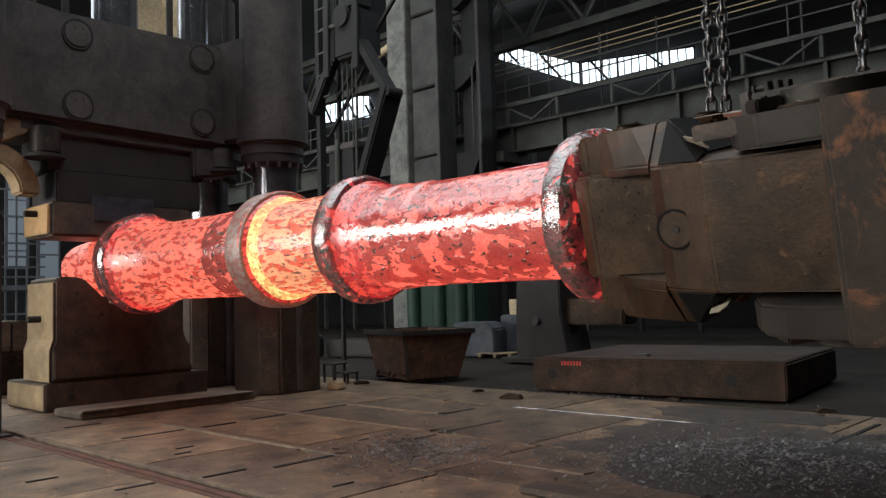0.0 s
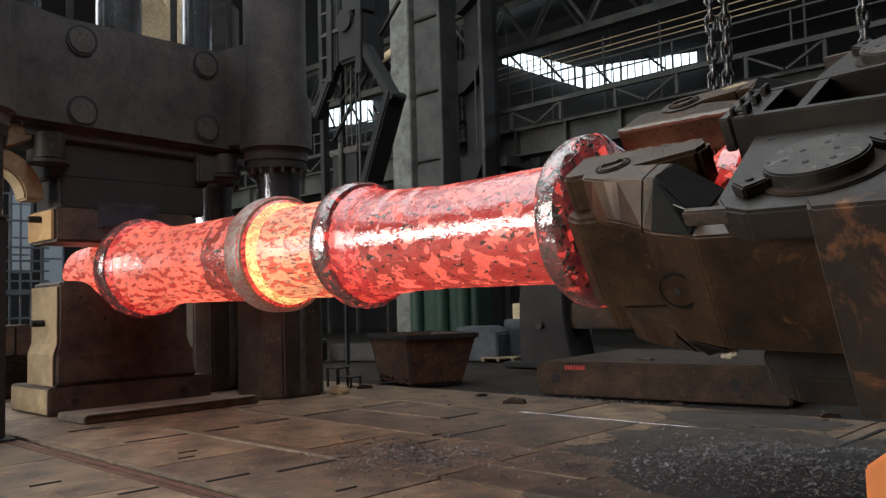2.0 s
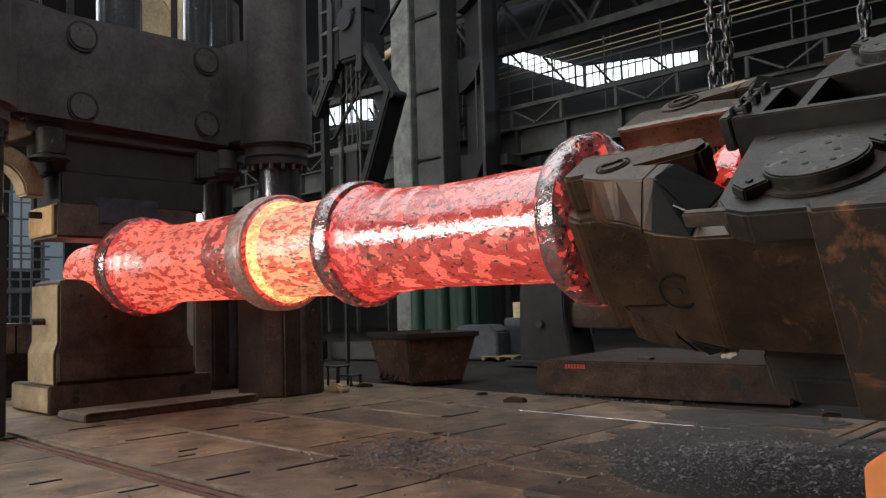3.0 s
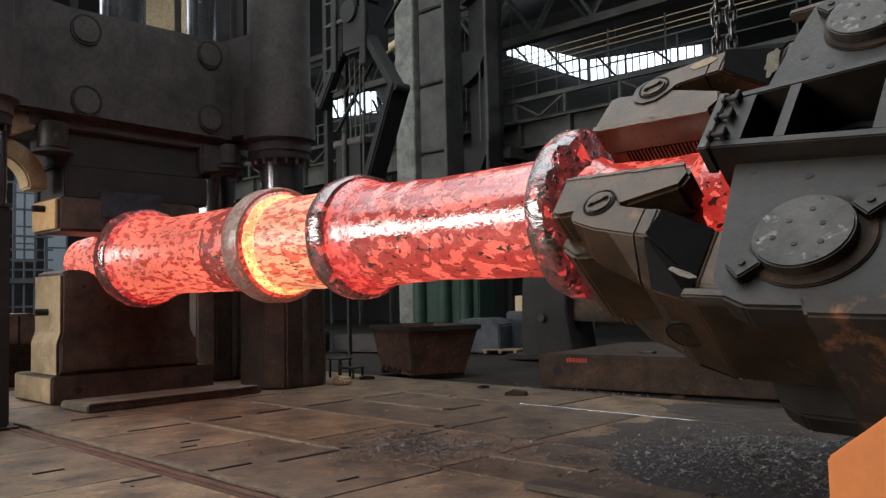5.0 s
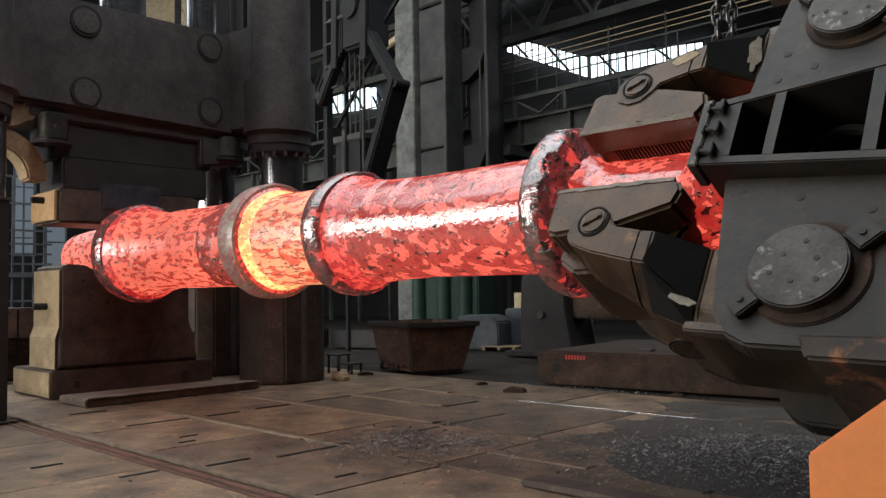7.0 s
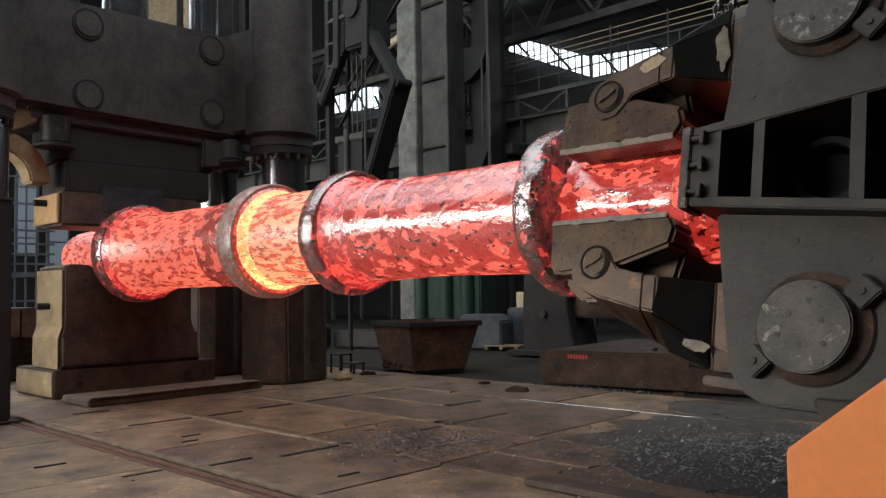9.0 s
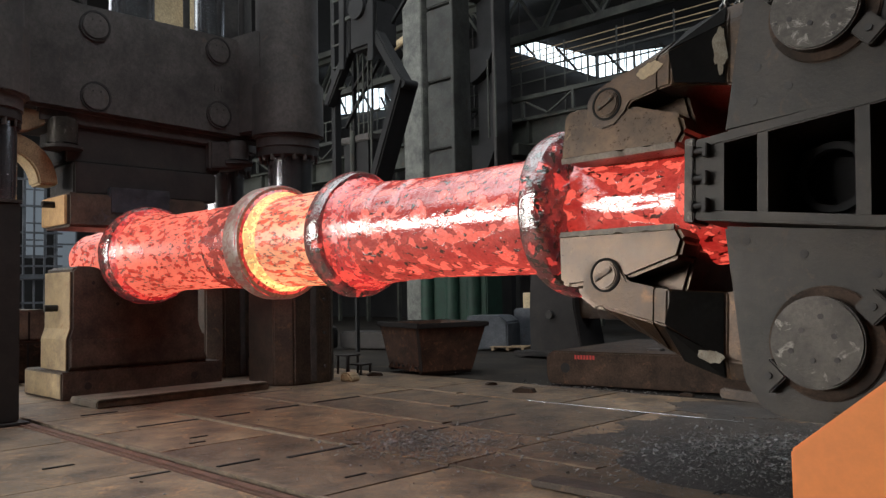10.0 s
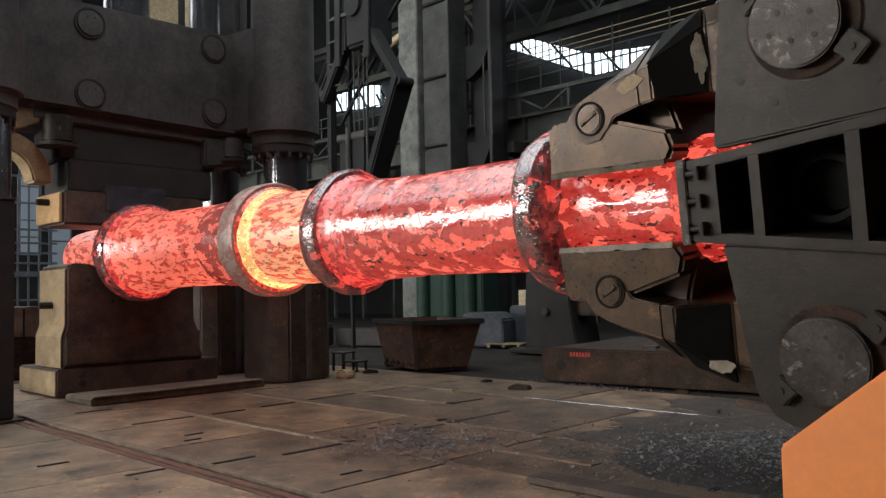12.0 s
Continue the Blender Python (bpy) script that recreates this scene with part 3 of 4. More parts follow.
def hot_piece():
    """The glowing forging, built along its own axis."""
    f = thing("hot_forging", pose(0, 6.3, 2.303), "glowing red-hot stepped steel shaft with scaled collars", "forging")
    segs = [
        ("grip_stub", HOT, [(-2.30, 0.0), (-2.30, 0.40), (-2.42, 0.50), (-2.62, 0.53), (-2.72, 0.47), (-2.80, 0.41), (-3.70, 0.42), (-3.85, 0.52)], 0.02),
        ("collar", RIM, [(-3.80, 0.46), (-3.84, 0.60), (-3.87, 0.72), (-3.93, 0.775), (-4.06, 0.785), (-4.13, 0.76), (-4.17, 0.68), (-4.18, 0.54)], 0.030),
        ("barrel", HOT, [(-4.17, 0.562), (-5.0, 0.553), (-6.05, 0.548), (-6.07, 0.562), (-6.45, 0.566), (-6.47, 0.578), (-6.62, 0.585), (-6.72, 0.592)], 0.006),
        ("fillet", HOTSIDE, [(-6.70, 0.590), (-6.86, 0.612), (-6.90, 0.607), (-7.0, 0.645), (-7.07, 0.685)], 0.008),
        ("flange", RIM, [(-7.05, 0.64), (-7.07, 0.72), (-7.13, 0.752), (-7.28, 0.752), (-7.34, 0.725), (-7.37, 0.66), (-7.37, 0.55)], 0.024),
        ("middle_journal", HOTYEL, [(-7.35, 0.60), (-8.2, 0.595), (-8.60, 0.60)], 0.008),
        ("yellow_fillet", HOTFIL, [(-8.58, 0.598), (-8.66, 0.615), (-8.72, 0.650), (-8.75, 0.672)], 0.008),
        ("flange_side", HOTSIDE, [(-8.745, 0.668), (-8.79, 0.715), (-8.81, 0.757)], 0.006),
        ("flange", RIMGREY, [(-8.78, 0.742), (-8.83, 0.765), (-9.06, 0.765), (-9.12, 0.745), (-9.13, 0.58)], 0.008),
        ("scaled_band", HOTBAND, [(-9.12, 0.606), (-9.55, 0.604), (-9.95, 0.600), (-9.97, 0.592)], 0.008),
        ("left_journal", HOTMID, [(-9.96, 0.594), (-10.2, 0.592), (-11.7, 0.60), (-11.95, 0.63)], 0.008),
        ("fillet", HOTMID, [(-11.92, 0.628), (-12.08, 0.642), (-12.10, 0.650), (-12.3, 0.668), (-12.32, 0.676), (-12.46, 0.705)], 0.008),
        ("flange_side", HOTSIDE, [(-12.45, 0.702), (-12.53, 0.735), (-12.58, 0.765)], 0.008),
        ("flange", RIM, [(-12.56, 0.70), (-12.59, 0.785), (-12.66, 0.812), (-12.85, 0.81), (-12.93, 0.79), (-12.95, 0.48)], 0.022),
        ("end_stub", HOTMID, [(-12.94, 0.505), (-14.6, 0.495), (-15.0, 0.47), (-15.22, 0.38), (-15.3, 0.22), (-15.3, 0.0)], 0.01),
    ]
    for i, (name, mat, prof, rough) in enumerate(segs):
        part(name, lathe(fine(prof), 96, rough, i * 3.7), mat, f, smooth=True)
    return f


FORGING = hot_piece()


def loft(sections, bevel=0.0):
    """A closed body through cross-sections; each is a list of points, all of one length."""
    b = bmesh.new()
    rings = [[b.verts.new(p) for p in sec] for sec in sections]
    n = len(rings[0])
    for p, q in zip(rings, rings[1:]):
        for i in range(n):
            b.faces.new((p[i], p[(i + 1) % n], q[(i + 1) % n], q[i]))
    b.faces.new(rings[0]), b.faces.new(rings[-1])
    bmesh.ops.recalc_face_normals(b, faces=b.faces)
    if bevel:
        hard = [e for e in b.edges if e.calc_face_angle(0) > radians(14)]
        bmesh.ops.bevel(b, geom=hard, offset=bevel, segments=2, affect="EDGES")
    return b


def ragged(n, rx, rz, seed):
    """A torn outline."""
    out = []
    for i in range(n):
        a = 2 * math.pi * i / n
        k = 1 + 0.35 * noise.noise(Vector((math.cos(a) * 1.6 + seed, math.sin(a) * 1.6, 0))) + 0.16 * noise.noise(Vector((math.cos(a) * 6 + seed, math.sin(a) * 6, 3)))
        out.append((rx * k * math.cos(a), rz * k * math.sin(a)))
    return out


def chip(o, u, v, pts, depth=0.003):
    """A thin ragged chip lying on the plane through o along u and v."""
    o, u, v = Vector(o), Vector(u).normalized(), Vector(v).normalized()
    w = u.cross(v).normalized()
    return loft([[o + u * p + v * q - w * depth for p, q in pts], [o + u * p + v * q + w * depth for p, q in pts]])


def tong_head():
    """The turning tong head; near cheek at -y, jaws above and below the axis."""
    h = thing("manipulator_tongs", pose(0, 6.3, 2.303), "heavy forging manipulator tong head gripping the shaft", "tongs")
    for k in (-1, 1):
        px, pz = (-3.25, 0.735) if k > 0 else (-3.23, 0.665)
        # lever arm: wide shoulders that taper in between the cheeks, outer edges chamfered
        def ring6(x, w, zi, zs, wt, zo):
            return [(x, w, k * zi), (x, w, k * zs), (x, wt, k * zo), (x, -wt, k * zo), (x, -w, k * zs), (x, -w, k * zi)]
        arm = part("lever_arm", loft([ring6(-2.80, .715, .77, 1.03, .42, 1.24), ring6(-2.68, .715, .785, 1.06, .42, 1.31), ring6(-2.34, .45, .79, 1.29, .42, 1.43), ring6(-0.9, .45, .70, 1.46, .42, 1.50)], 0.014), TONG, h, "worn forged lever arm")
        for s in (-1, 1):
            def ring5(x, zi, zs, zo):
                return [(x, s * .38, k * zi), (x, s * .715, k * zi), (x, s * .715, k * zs), (x, s * .44, k * zo), (x, s * .38, k * zo)]
            part("fork_prong", loft([ring5(-3.45, .66, .78, .80), ring5(-3.40, .58, .85, .89), ring5(-3.29, .53, .90, .98), ring5(-3.17, .55, .945, 1.06), ring5(-3.08, .64, .965, 1.10), ring5(-3.03, .715, .98, 1.12), ring5(-2.79, .77, 1.04, 1.25)], 0.012), TONG, arm)
            # near-black plates laid over the taper
            f0, f1 = 0.006, 0.012
            part("facet", loft([[(-2.655 + o * .6, s * (.70 + o), k * .80), (-2.70 + o * .6, s * (.715 + o), k * 1.045), (-2.45 + o * .6, s * (.535 + o), k * 1.22), (-2.36 + o * .6, s * (.465 + o), k * 1.25), (-2.36 + o * .6, s * (.465 + o), k * .80)] for o in (f0, f1)]), FACET, arm, "dark slanted facet")
            part("facet", loft([[(-2.70, s * (.712 + o), k * (1.055 + o)), (-2.685, s * (.43 + o), k * (1.305 + o)), (-2.36, s * (.425 + o), k * (1.415 + o)), (-2.36, s * (.47 + o), k * (1.27 + o))] for o in (.004, .009)]), FACET, arm, "dark slanted facet")
            if k < 0:
                part("paint_flake", chip((-2.42, s * .545, k * 1.265), (0.9, -s * .35, k * .25), (-.1, -s * .5, k * -.8), ragged(26, .085, .06, 4.0)), PLASTER, arm, "flaked pale heat paint")
            else:
                part("paint_flake", chip((-2.38, s * .508, k * 1.06), (0.34, -s * .27, 0), (0, 0, 1), ragged(40, .05, .17, 8.0)), PLASTER, arm, "flaked pale heat paint")
                part("paint_flake", chip((-2.86, s * .717, k * .945), (1, 0, k * .25), (0, 0, 1), ragged(30, .10, .06, 2.0)), TAN, arm, "flaked tan rust patch")
            pin = part("jaw_pin", rod((px, s * 0.6, k * pz), (px, s * 0.735, k * pz), 0.112, 28, bevel=0.01), JAW, h, "worn brown steel jaw pin", True)
            part("pin_groove", ring_y((px, s * 0.717, k * pz), 0.120, 0.137, s * 0.006), FACET, pin)
            part("keeper", loft([[(px - .07, y, k * pz - .055), (px + .08, y, k * pz + .03), (px + .06, y, k * pz + .065), (px - .09, y, k * pz - .02)] for y in (s * .734, s * .75)], 0.004), TONG, pin)
            for q in (-.05, .05):
                part("keeper_bolt", rod((px + q, s * .75, k * pz + q * .55), (px + q, s * .757, k * pz + q * .55), .012, 8), PIN, pin)
        bolt = part("outer_bolt", rod((-2.60, 0, k * 1.20), (-2.60, 0, k * 1.368), 0.12, 28, bevel=.006), TONG, arm)
        part("bolt_groove", ring_z((-2.60, 0, k * 1.366), 0.122, 0.137, k * 0.004), FACET, arm)
        part("bolt_socket", rod((-2.60, 0, k * 1.366), (-2.60, 0, k * 1.374), 0.03, 6), DARK, bolt)
        # jaw pad with serrated grip face
        def zf(pts):
            return [(x, k * -z) for x, z in pts]
        pad = zf([(-3.74, -0.36), (-2.66, -0.36), (-2.60, -0.44), (-2.66, -0.62), (-2.74, -0.90), (-3.54, -0.92), (-3.72, -0.80)])
        jaw = part("jaw_pad", prism(pad, "y", -0.40, 0.40, 0.03), JAW, h, "scaled jaw pad")
        for s in (-1, 1):
            part("pad_cheek", prism(zf([(-3.72, -0.31), (-2.62, -0.31), (-2.56, -0.41), (-2.60, -0.55), (-3.03, -0.69), (-3.60, -0.755), (-3.69, -0.72)]), "y", *sorted((s * 0.39, s * 0.70)), 0.03), JAW, jaw)
            # pale strip along the grip edge: bright metal with its glints painted in
            part("bright_pad_edge", loft([[(x, s * (.66 + .01 * noise.noise(Vector((x * 4, k, s)))), k * .315), (x, s * (.695 + .012 * noise.noise(Vector((x * 14, k, 2)))), k * .29), (x, s * .708, k * (.335 + .02 * noise.noise(Vector((x * 12, s, 7))))), (x, s * .66, k * .345)] for x in [-3.70 + .0225 * i for i in range(48)]]), SILL, jaw, "bright metal pad edge with glints in its colour", True)
        for i in range(26):
            x = -3.55 + i * 0.035
            part("tooth", box(x, x + 0.02, -0.385, 0.385, *sorted((k * 0.335, k * 0.37)), 0), TONG, jaw)
    # cheeks with pivot discs, an open box beam between their halves
    upper = [(-2.27, 0.36), (-0.2, 0.52), (-0.2, 1.72), (-1.92, 1.66), (-2.10, 1.5), (-2.17, 1.1)]
    lower = [(-2.27, -0.33), (-2.12, -1.42), (-2.02, -1.58), (-1.86, -1.66), (-0.2, -1.72), (-0.2, -0.52)]

    def inner(x):
        return 0.245 + (x + 2.2) * 0.11
    for s in (-1, 1):
        for k, outline in ((1, upper), (-1, lower)):
            ck = part("cheek", prism(outline, "y", *sorted((s * 0.46, s * 0.66)), 0.02), CHEEK, h, "flat grey-brown cheek plate")
            dz = 1.11 if k > 0 else -1.15
            disc = part("pivot_disc", rod((-1.59, s * 0.6, dz), (-1.59, s * 0.765, dz), 0.30, 56, bevel=0.012), PIN, h, "scuffed pale steel pivot disc", True)
            for i in range(6):
                a = radians(60 * i + 20)
                rr = 0.17 if i % 2 else 0.12
                part("disc_hole", rod((-1.59 + rr * math.cos(a), s * 0.762, dz + rr * math.sin(a)), (-1.59 + rr * math.cos(a), s * 0.769, dz + rr * math.sin(a)), 0.019, 10), DARK, disc)
            for a in (75, 195, 300):
                part("disc_rivet", rod((-1.59 + .26 * math.cos(radians(a)), s * .762, dz + .26 * math.sin(radians(a))), (-1.59 + .26 * math.cos(radians(a)), s * .768, dz + .26 * math.sin(radians(a))), .011, 8), DARK, disc)
            part("disc_boss", rod((-1.56, s * 0.655, dz), (-1.56, s * 0.68, dz), 0.375, 48, bevel=.01), SLABM, ck, "dull rust-brown boss ring", True)
            for a in ((35, 215) if k < 0 else (-35, 145)):
                cx, cz = -1.58 + 0.40 * math.cos(radians(a)), dz + 0.40 * math.sin(radians(a))
                kp = part("keeper_plate", box(-0.085, 0.085, *sorted((s * 0.66, s * 0.74)), -0.085, 0.085, 0.012), CHEEK, ck)
                kp.matrix_basis = pose(cx, 0, cz, 0, 45, 0)
                part("keeper_bolt", rod((0, s * 0.74, 0), (0, s * 0.752, 0), 0.025, 8), DARK, kp)
            holes = ((-2.05, .55), (-2.02, .80), (-1.15, .66), (-1.8, .62)) if k > 0 else ((-2.1, -.45), (-1.05, -.62), (-1.25, -.70), (-1.7, -.56))
            for x, z in holes:
                part("plugged_hole", rod((x, s * 0.655, z), (x, s * 0.664, z), 0.03, 14), DARK, ck)
        # black back plate and bore stand in for shade deep in the beam
        bm_ = part("box_beam", box(-2.30, -0.2, *sorted((s * 0.10, s * 0.14)), -0.36, 0.36, 0.0), SHADE, h, "open box beam with ribs")
        for k in (-1, 1):
            part("beam_flange", prism([(-2.42, k * inner(-2.42)), (-0.2, k * inner(-0.2)), (-0.2, k * (inner(-0.2) + .075)), (-2.42, k * (inner(-2.42) + .075))], "y", *sorted((s * 0.12, s * 0.805)), 0.01), CHEEK, bm_)
        for x0, x1, y0 in ((-2.42, -2.20, .15), (-1.96, -1.885, .15), (-1.325, -1.235, .15), (-0.5, -0.4, .15)):
            part("rib", loft([[(x, s * y, z) for y, z in ((y0, -inner(x)), (.80, -inner(x)), (.80, inner(x)), (y0, inner(x)))] for x in (x0, x1)]), CHEEK, bm_)
        part("bore_wall", ring_y((-1.60, s * 0.34, 0), 0.20, 0.25, s * 0.06), SHADE, bm_)
        part("bore_pin", rod((-1.60, s * 0.14, 0), (-1.60, s * 0.24, 0), 0.17, 32), SHADE, bm_)
        ep = part("end_plate", box(-2.50, -2.422, *sorted((s * 0.56, s * 0.82)), -0.31, 0.31, 0.01), PIN, bm_, "worn bright end plate")
        for z in (0.20, 0, -0.20):
            part("end_bolt", rod((-2.42, s * 0.83, z), (-2.30, s * 0.83, z), 0.02, 8), DARK, ep)
            part("end_bolt_head", box(-2.335, -2.30, *sorted((s * .80, s * .87)), z - .05, z + .05, .006), DARK, ep)
            part("end_bolt_nut", box(-2.435, -2.41, *sorted((s * .80, s * .86)), z - .04, z + .04, .006), DARK, ep)
    # outer closing plates, seen when a lever faces the viewer
    for k in (-1, 1):
        part("outer_plate", prism([(-1.55, k * 1.58), (-1.48, k * 1.74), (0.6, k * 1.80), (0.6, k * 1.58)], "y", -0.68, 0.68, 0.02), RUSTY, h, "rust-blotched closing plate")
        part("wear_strip", bar((-2.30, -.60, k * 1.52), (-0.3, -.60, k * 1.66), .10, .07, bevel=.012), DIE, h, "scraped strip along the cheek edge")
    part("core", box(-0.25, 0.6, -0.9, 0.9, -1.25, 1.25, 0.03), RUSTY, h)
    part("peel", rod((0.5, 0, 0), (4.0, 0, 0), 0.85, 40), PRESS, h)
    return h


def ring_z(c, r0, r1, depth):
    b = ring_mesh((0, 0, 0), r0, r1, depth)
    b.transform(Matrix.Translation(c) @ Matrix.Rotation(radians(-90), 4, "Y"))
    return b


def ring_y(c, r0, r1, depth):
    b = ring_mesh((0, 0, 0), r0, r1, depth)
    b.transform(Matrix.Translation(c) @ Matrix.Rotation(radians(90), 4, "Z"))
    return b


TONGS = tong_head()


def carriage():
    c = thing("manipulator_carriage", pose(0, 0, 0), "orange-painted manipulator carriage with chamfered side guard", "carriage")
    part("side_guard", prism([(-0.93, 0.30), (-0.93, 0.935), (-0.50, 1.285), (2.4, 1.285), (2.4, 0.30)], "y", 3.35, 3.41, 0.008), ORANGE, c, "bright orange chamfered guard plate")
    part("chassis", box(0.2, 6.0, 3.45, 9.2, 0.35, 0.9, 0.03), ORANGE, c)
    part("peel_housing", box(1.4, 5.2, 4.8, 7.8, 0.9, 3.9, 0.05), RUSTY, c)
    for x in (1.0, 5.0):
        for y in (3.9, 8.7):
            part("wheel", rod((x, y - .12, 0.35), (x, y + .12, 0.35), 0.35, 32, bevel=0.02), DARK, c, smooth=True)
    return c


CARRIAGE = carriage()


def slab():
    m = pose(-8.69, 11.22, 0, 0, 0, 7.5)
    s = thing("forging_slab", m, "thick dark steel slab lying on the floor", "slab")
    body = part("body", prism([(0.0, 0.12), (0.06, 0.0), (4.12, 0.0), (4.12, 0.53), (4.08, 0.56), (0.12, 0.56), (0.0, 0.46)], "y", 0, 3.4, 0.025), SLABM, s)
    for x in (0.37, 3.35):
        # black discs stand in for the shade inside the holes
        part("bore", rod((x, -0.006, 0.28), (x, 0.004, 0.28), 0.085, 20), SHADE, body)
    for i in range(7):
        part("chalk_mark", box(0.55 + i * 0.055, 0.585 + i * 0.055, -0.006, -0.002, 0.43, 0.50, 0), REDPAINT, body, "red painted marking")
    part("clod", box(1.6, 1.85, 0.5, 0.7, 0.56, 0.60, 0.02), PRESS, body)


slab()


def bin_():
    m = pose(-11.37, 10.79, 0, 0, 0, 162)
    s = thing("scrap_bin", m, "rusty riveted tapered scrap bin", "bin")
    b = bmesh.new()
    lo = [(0.12, -0.12), (1.7, -0.12), (1.7, -1.2), (0.12, -1.2)]
    hi = [(-0.05, 0.05), (1.85, 0.05), (1.85, -1.45), (-0.05, -1.45)]
    inn = [(0.02, -0.02), (1.78, -0.02), (1.78, -1.38), (0.02, -1.38)]
    A = [b.verts.new((x, y, 0.06)) for x, y in lo]
    B = [b.verts.new((x, y, 0.98)) for x, y in hi]
    C = [b.verts.new((x, y, 0.98)) for x, y in inn]
    D = [b.verts.new((x, y, 0.2)) for x, y in lo]
    b.faces.new(A), b.faces.new(D)
    for p, q in ((A, B), (B, C), (C, D)):
        for i in range(4):
            b.faces.new((p[i], p[(i + 1) % 4], q[(i + 1) % 4], q[i]))
    part("tub", b, BINM, s)
    for x0, x1, y0, y1 in ((-0.09, 1.89, 0.05, 0.09), (-0.09, 1.89, -1.49, -1.45), (-0.09, -0.05, -1.45, 0.05), (1.85, 1.89, -1.45, 0.05)):
        part("rim", box(x0, x1, y0, y1, 0.9, 1.0, 0.01), DARK, s)
    for x in (0.15, 0.9, 1.6):
        part("foot", box(x, x + 0.12, -1.2, -0.1, 0, 0.062, 0.0), DARK, s)
    for i in range(6):
        gx = 0.22 + i * 0.26
        part("gusset", prism([(gx - .10, -.105), (gx + .10, -.105), (gx, -.02)], "z", 0.062, 0.085, 0.0), BINM, s)
        part("gusset_fin", prism([(-.11, .07), (.0, .07), (-.085, .20)], "x", gx - .01, gx + .01, 0.0), BINM, s)
    for i in range(8):
        part("rivet", rod((0.18 + i * 0.2, -0.125, 0.12), (0.18 + i * 0.2, -0.07, 0.13), 0.022, 8), DARK, s)
    part("rib", bar((0.0, 0.03, 0.95), (0.14, -0.1, 0.08), 0.06, 0.06), DARK, s)


bin_()


def clutter():
    p = thing("guard_post", pose(-11.65, 3.43, 0), "dark square guard post beside the press", "post")
    part("post", box(-0.26, 0.26, -0.26, 0.26, 0.03, 2.86, 0.02), DARK, p)
    part("foot_plate", box(-0.36, 0.36, -0.36, 0.36, 0, 0.03, 0.005), DARK, p)
    part("cap", box(-0.28, 0.28, -0.28, 0.28, 2.862, 2.9, 0.005), PRESS, p)
    d = thing("ingot_stand", pose(-12.0, 16.3, 0), "dark heavy steel stand behind the slab", "stand")
    part("pillar", prism([(-0.72, 0), (0.85, 0), (0.62, 1.2), (0.62, 2.7), (-0.62, 2.7), (-0.72, 1.2)], "y", -0.5, 0.5, 0.03), DARK, d)
    part("hook", rod((-0.05, -0.6, 1.0), (-0.05, -0.5, 1.0), 0.1, 12), PRESS, d)
    part("arm", box(0.6, 2.2, -0.3, 0.3, 0.9, 1.5, 0.04), TONG, d)
    part("foot", box(-1.0, 2.6, -0.8, 0.8, 0, 0.12, 0.02), DARK, d)
    # distant blocks
    for x, y, w, dd, hgt, mat, lab in ((-21.0, 21.2, 1.5, 1.2, 0.75, GREYBOX, "squat grey casting with red stripe"), (-18.9, 21.5, 1.5, 1.3, 1.15, GREYBOX, "bluish grey machined block"), (-18.2, 23.2, 1.6, 1.0, 1.35, GREYBOX, "bluish grey machined block"),
                                        (-23.2, 19.6, 2.0, 1.2, 0.6, DARK, "dark low steel billet"), (-24.6, 18.0, 1.4, 1.2, 0.9, DARK, "dark low steel billet")):
        t = thing("steel_block", pose(x * 0.8, y * 0.8, 0, 0, 0, 20) @ Matrix.Scale(0.8, 4), lab, "block", "far blocks")
        part("body", prism([(-w / 2, 0), (w / 2, 0), (w / 2, hgt * .8), (w * .3, hgt), (-w / 2, hgt)], "y", -dd / 2, dd / 2, 0.05), mat, t)
        if "stripe" in lab:
            part("stripe", box(-w / 2 - .004, -w / 2 + .3, -dd / 2 - .006, -dd / 2 - .002, hgt * .55, hgt * .8, 0), REDPAINT, t)
    for x, y, z, w, hgt, lab in ((-17.6, 5.30, 0.0, 1.5, 0.78, "dusty grey forging block on the floor beyond the dies"), (-17.7, 5.35, 0.78, 1.3, 0.62, "dusty grey forging block stacked on another")):
        t = thing("forging_block", pose(x, y, z, 0, 0, 8), lab, "block", "stacked blocks")
        part("body", box(-0.7, 0.7, -w / 2, w / 2, 0, hgt, 0.05), SILL if z else SLABM, t)
        # black disc and bar stand in for a shaded hole and groove
        part("bore", rod((0.69, -0.1, hgt * .5), (0.706, -0.1, hgt * .5), 0.09, 18), SHADE, t)
        part("groove", box(0.695, 0.704, 0.22, 0.26, 0.04, hgt - .04, 0), SHADE, t)
    pal = thing("pallet", pose(-14.35, 17.0, 0, 0, 0, 25) @ Matrix.Scale(0.82, 4), "pale wooden pallet on the far floor", "pallet")
    for x in (-0.5, 0, 0.5):
        part("bearer", box(x - .05, x + .05, -.4, .4, 0, 0.1, 0), WOOD, pal)
    for y in (-.34, -.12, .12, .34):
        part("board", box(-.6, .6, y - .06, y + .06, 0.1, 0.125, 0), WOOD, pal)
    g = thing("green_machine", pose(-17.9, 18.6, 0) @ Matrix.Scale(0.74, 4), "green-painted machine with round columns", "machine")
    part("frame", box(-1.6, 2.2, -0.5, 0.5, 0, 2.9, 0.05), GREEN, g)
    for x in (-1.1, 0.4, 1.6):
        part("column", rod((x, -0.6, 0), (x, -0.6, 2.8), 0.3, 20), GREEN, g, smooth=True)
    w = thing("control_cabinet", pose(-14.75, 18.6, 0) @ Matrix.Scale(0.76, 4), "pale beige steel control cabinet on the far floor", "cabinet")
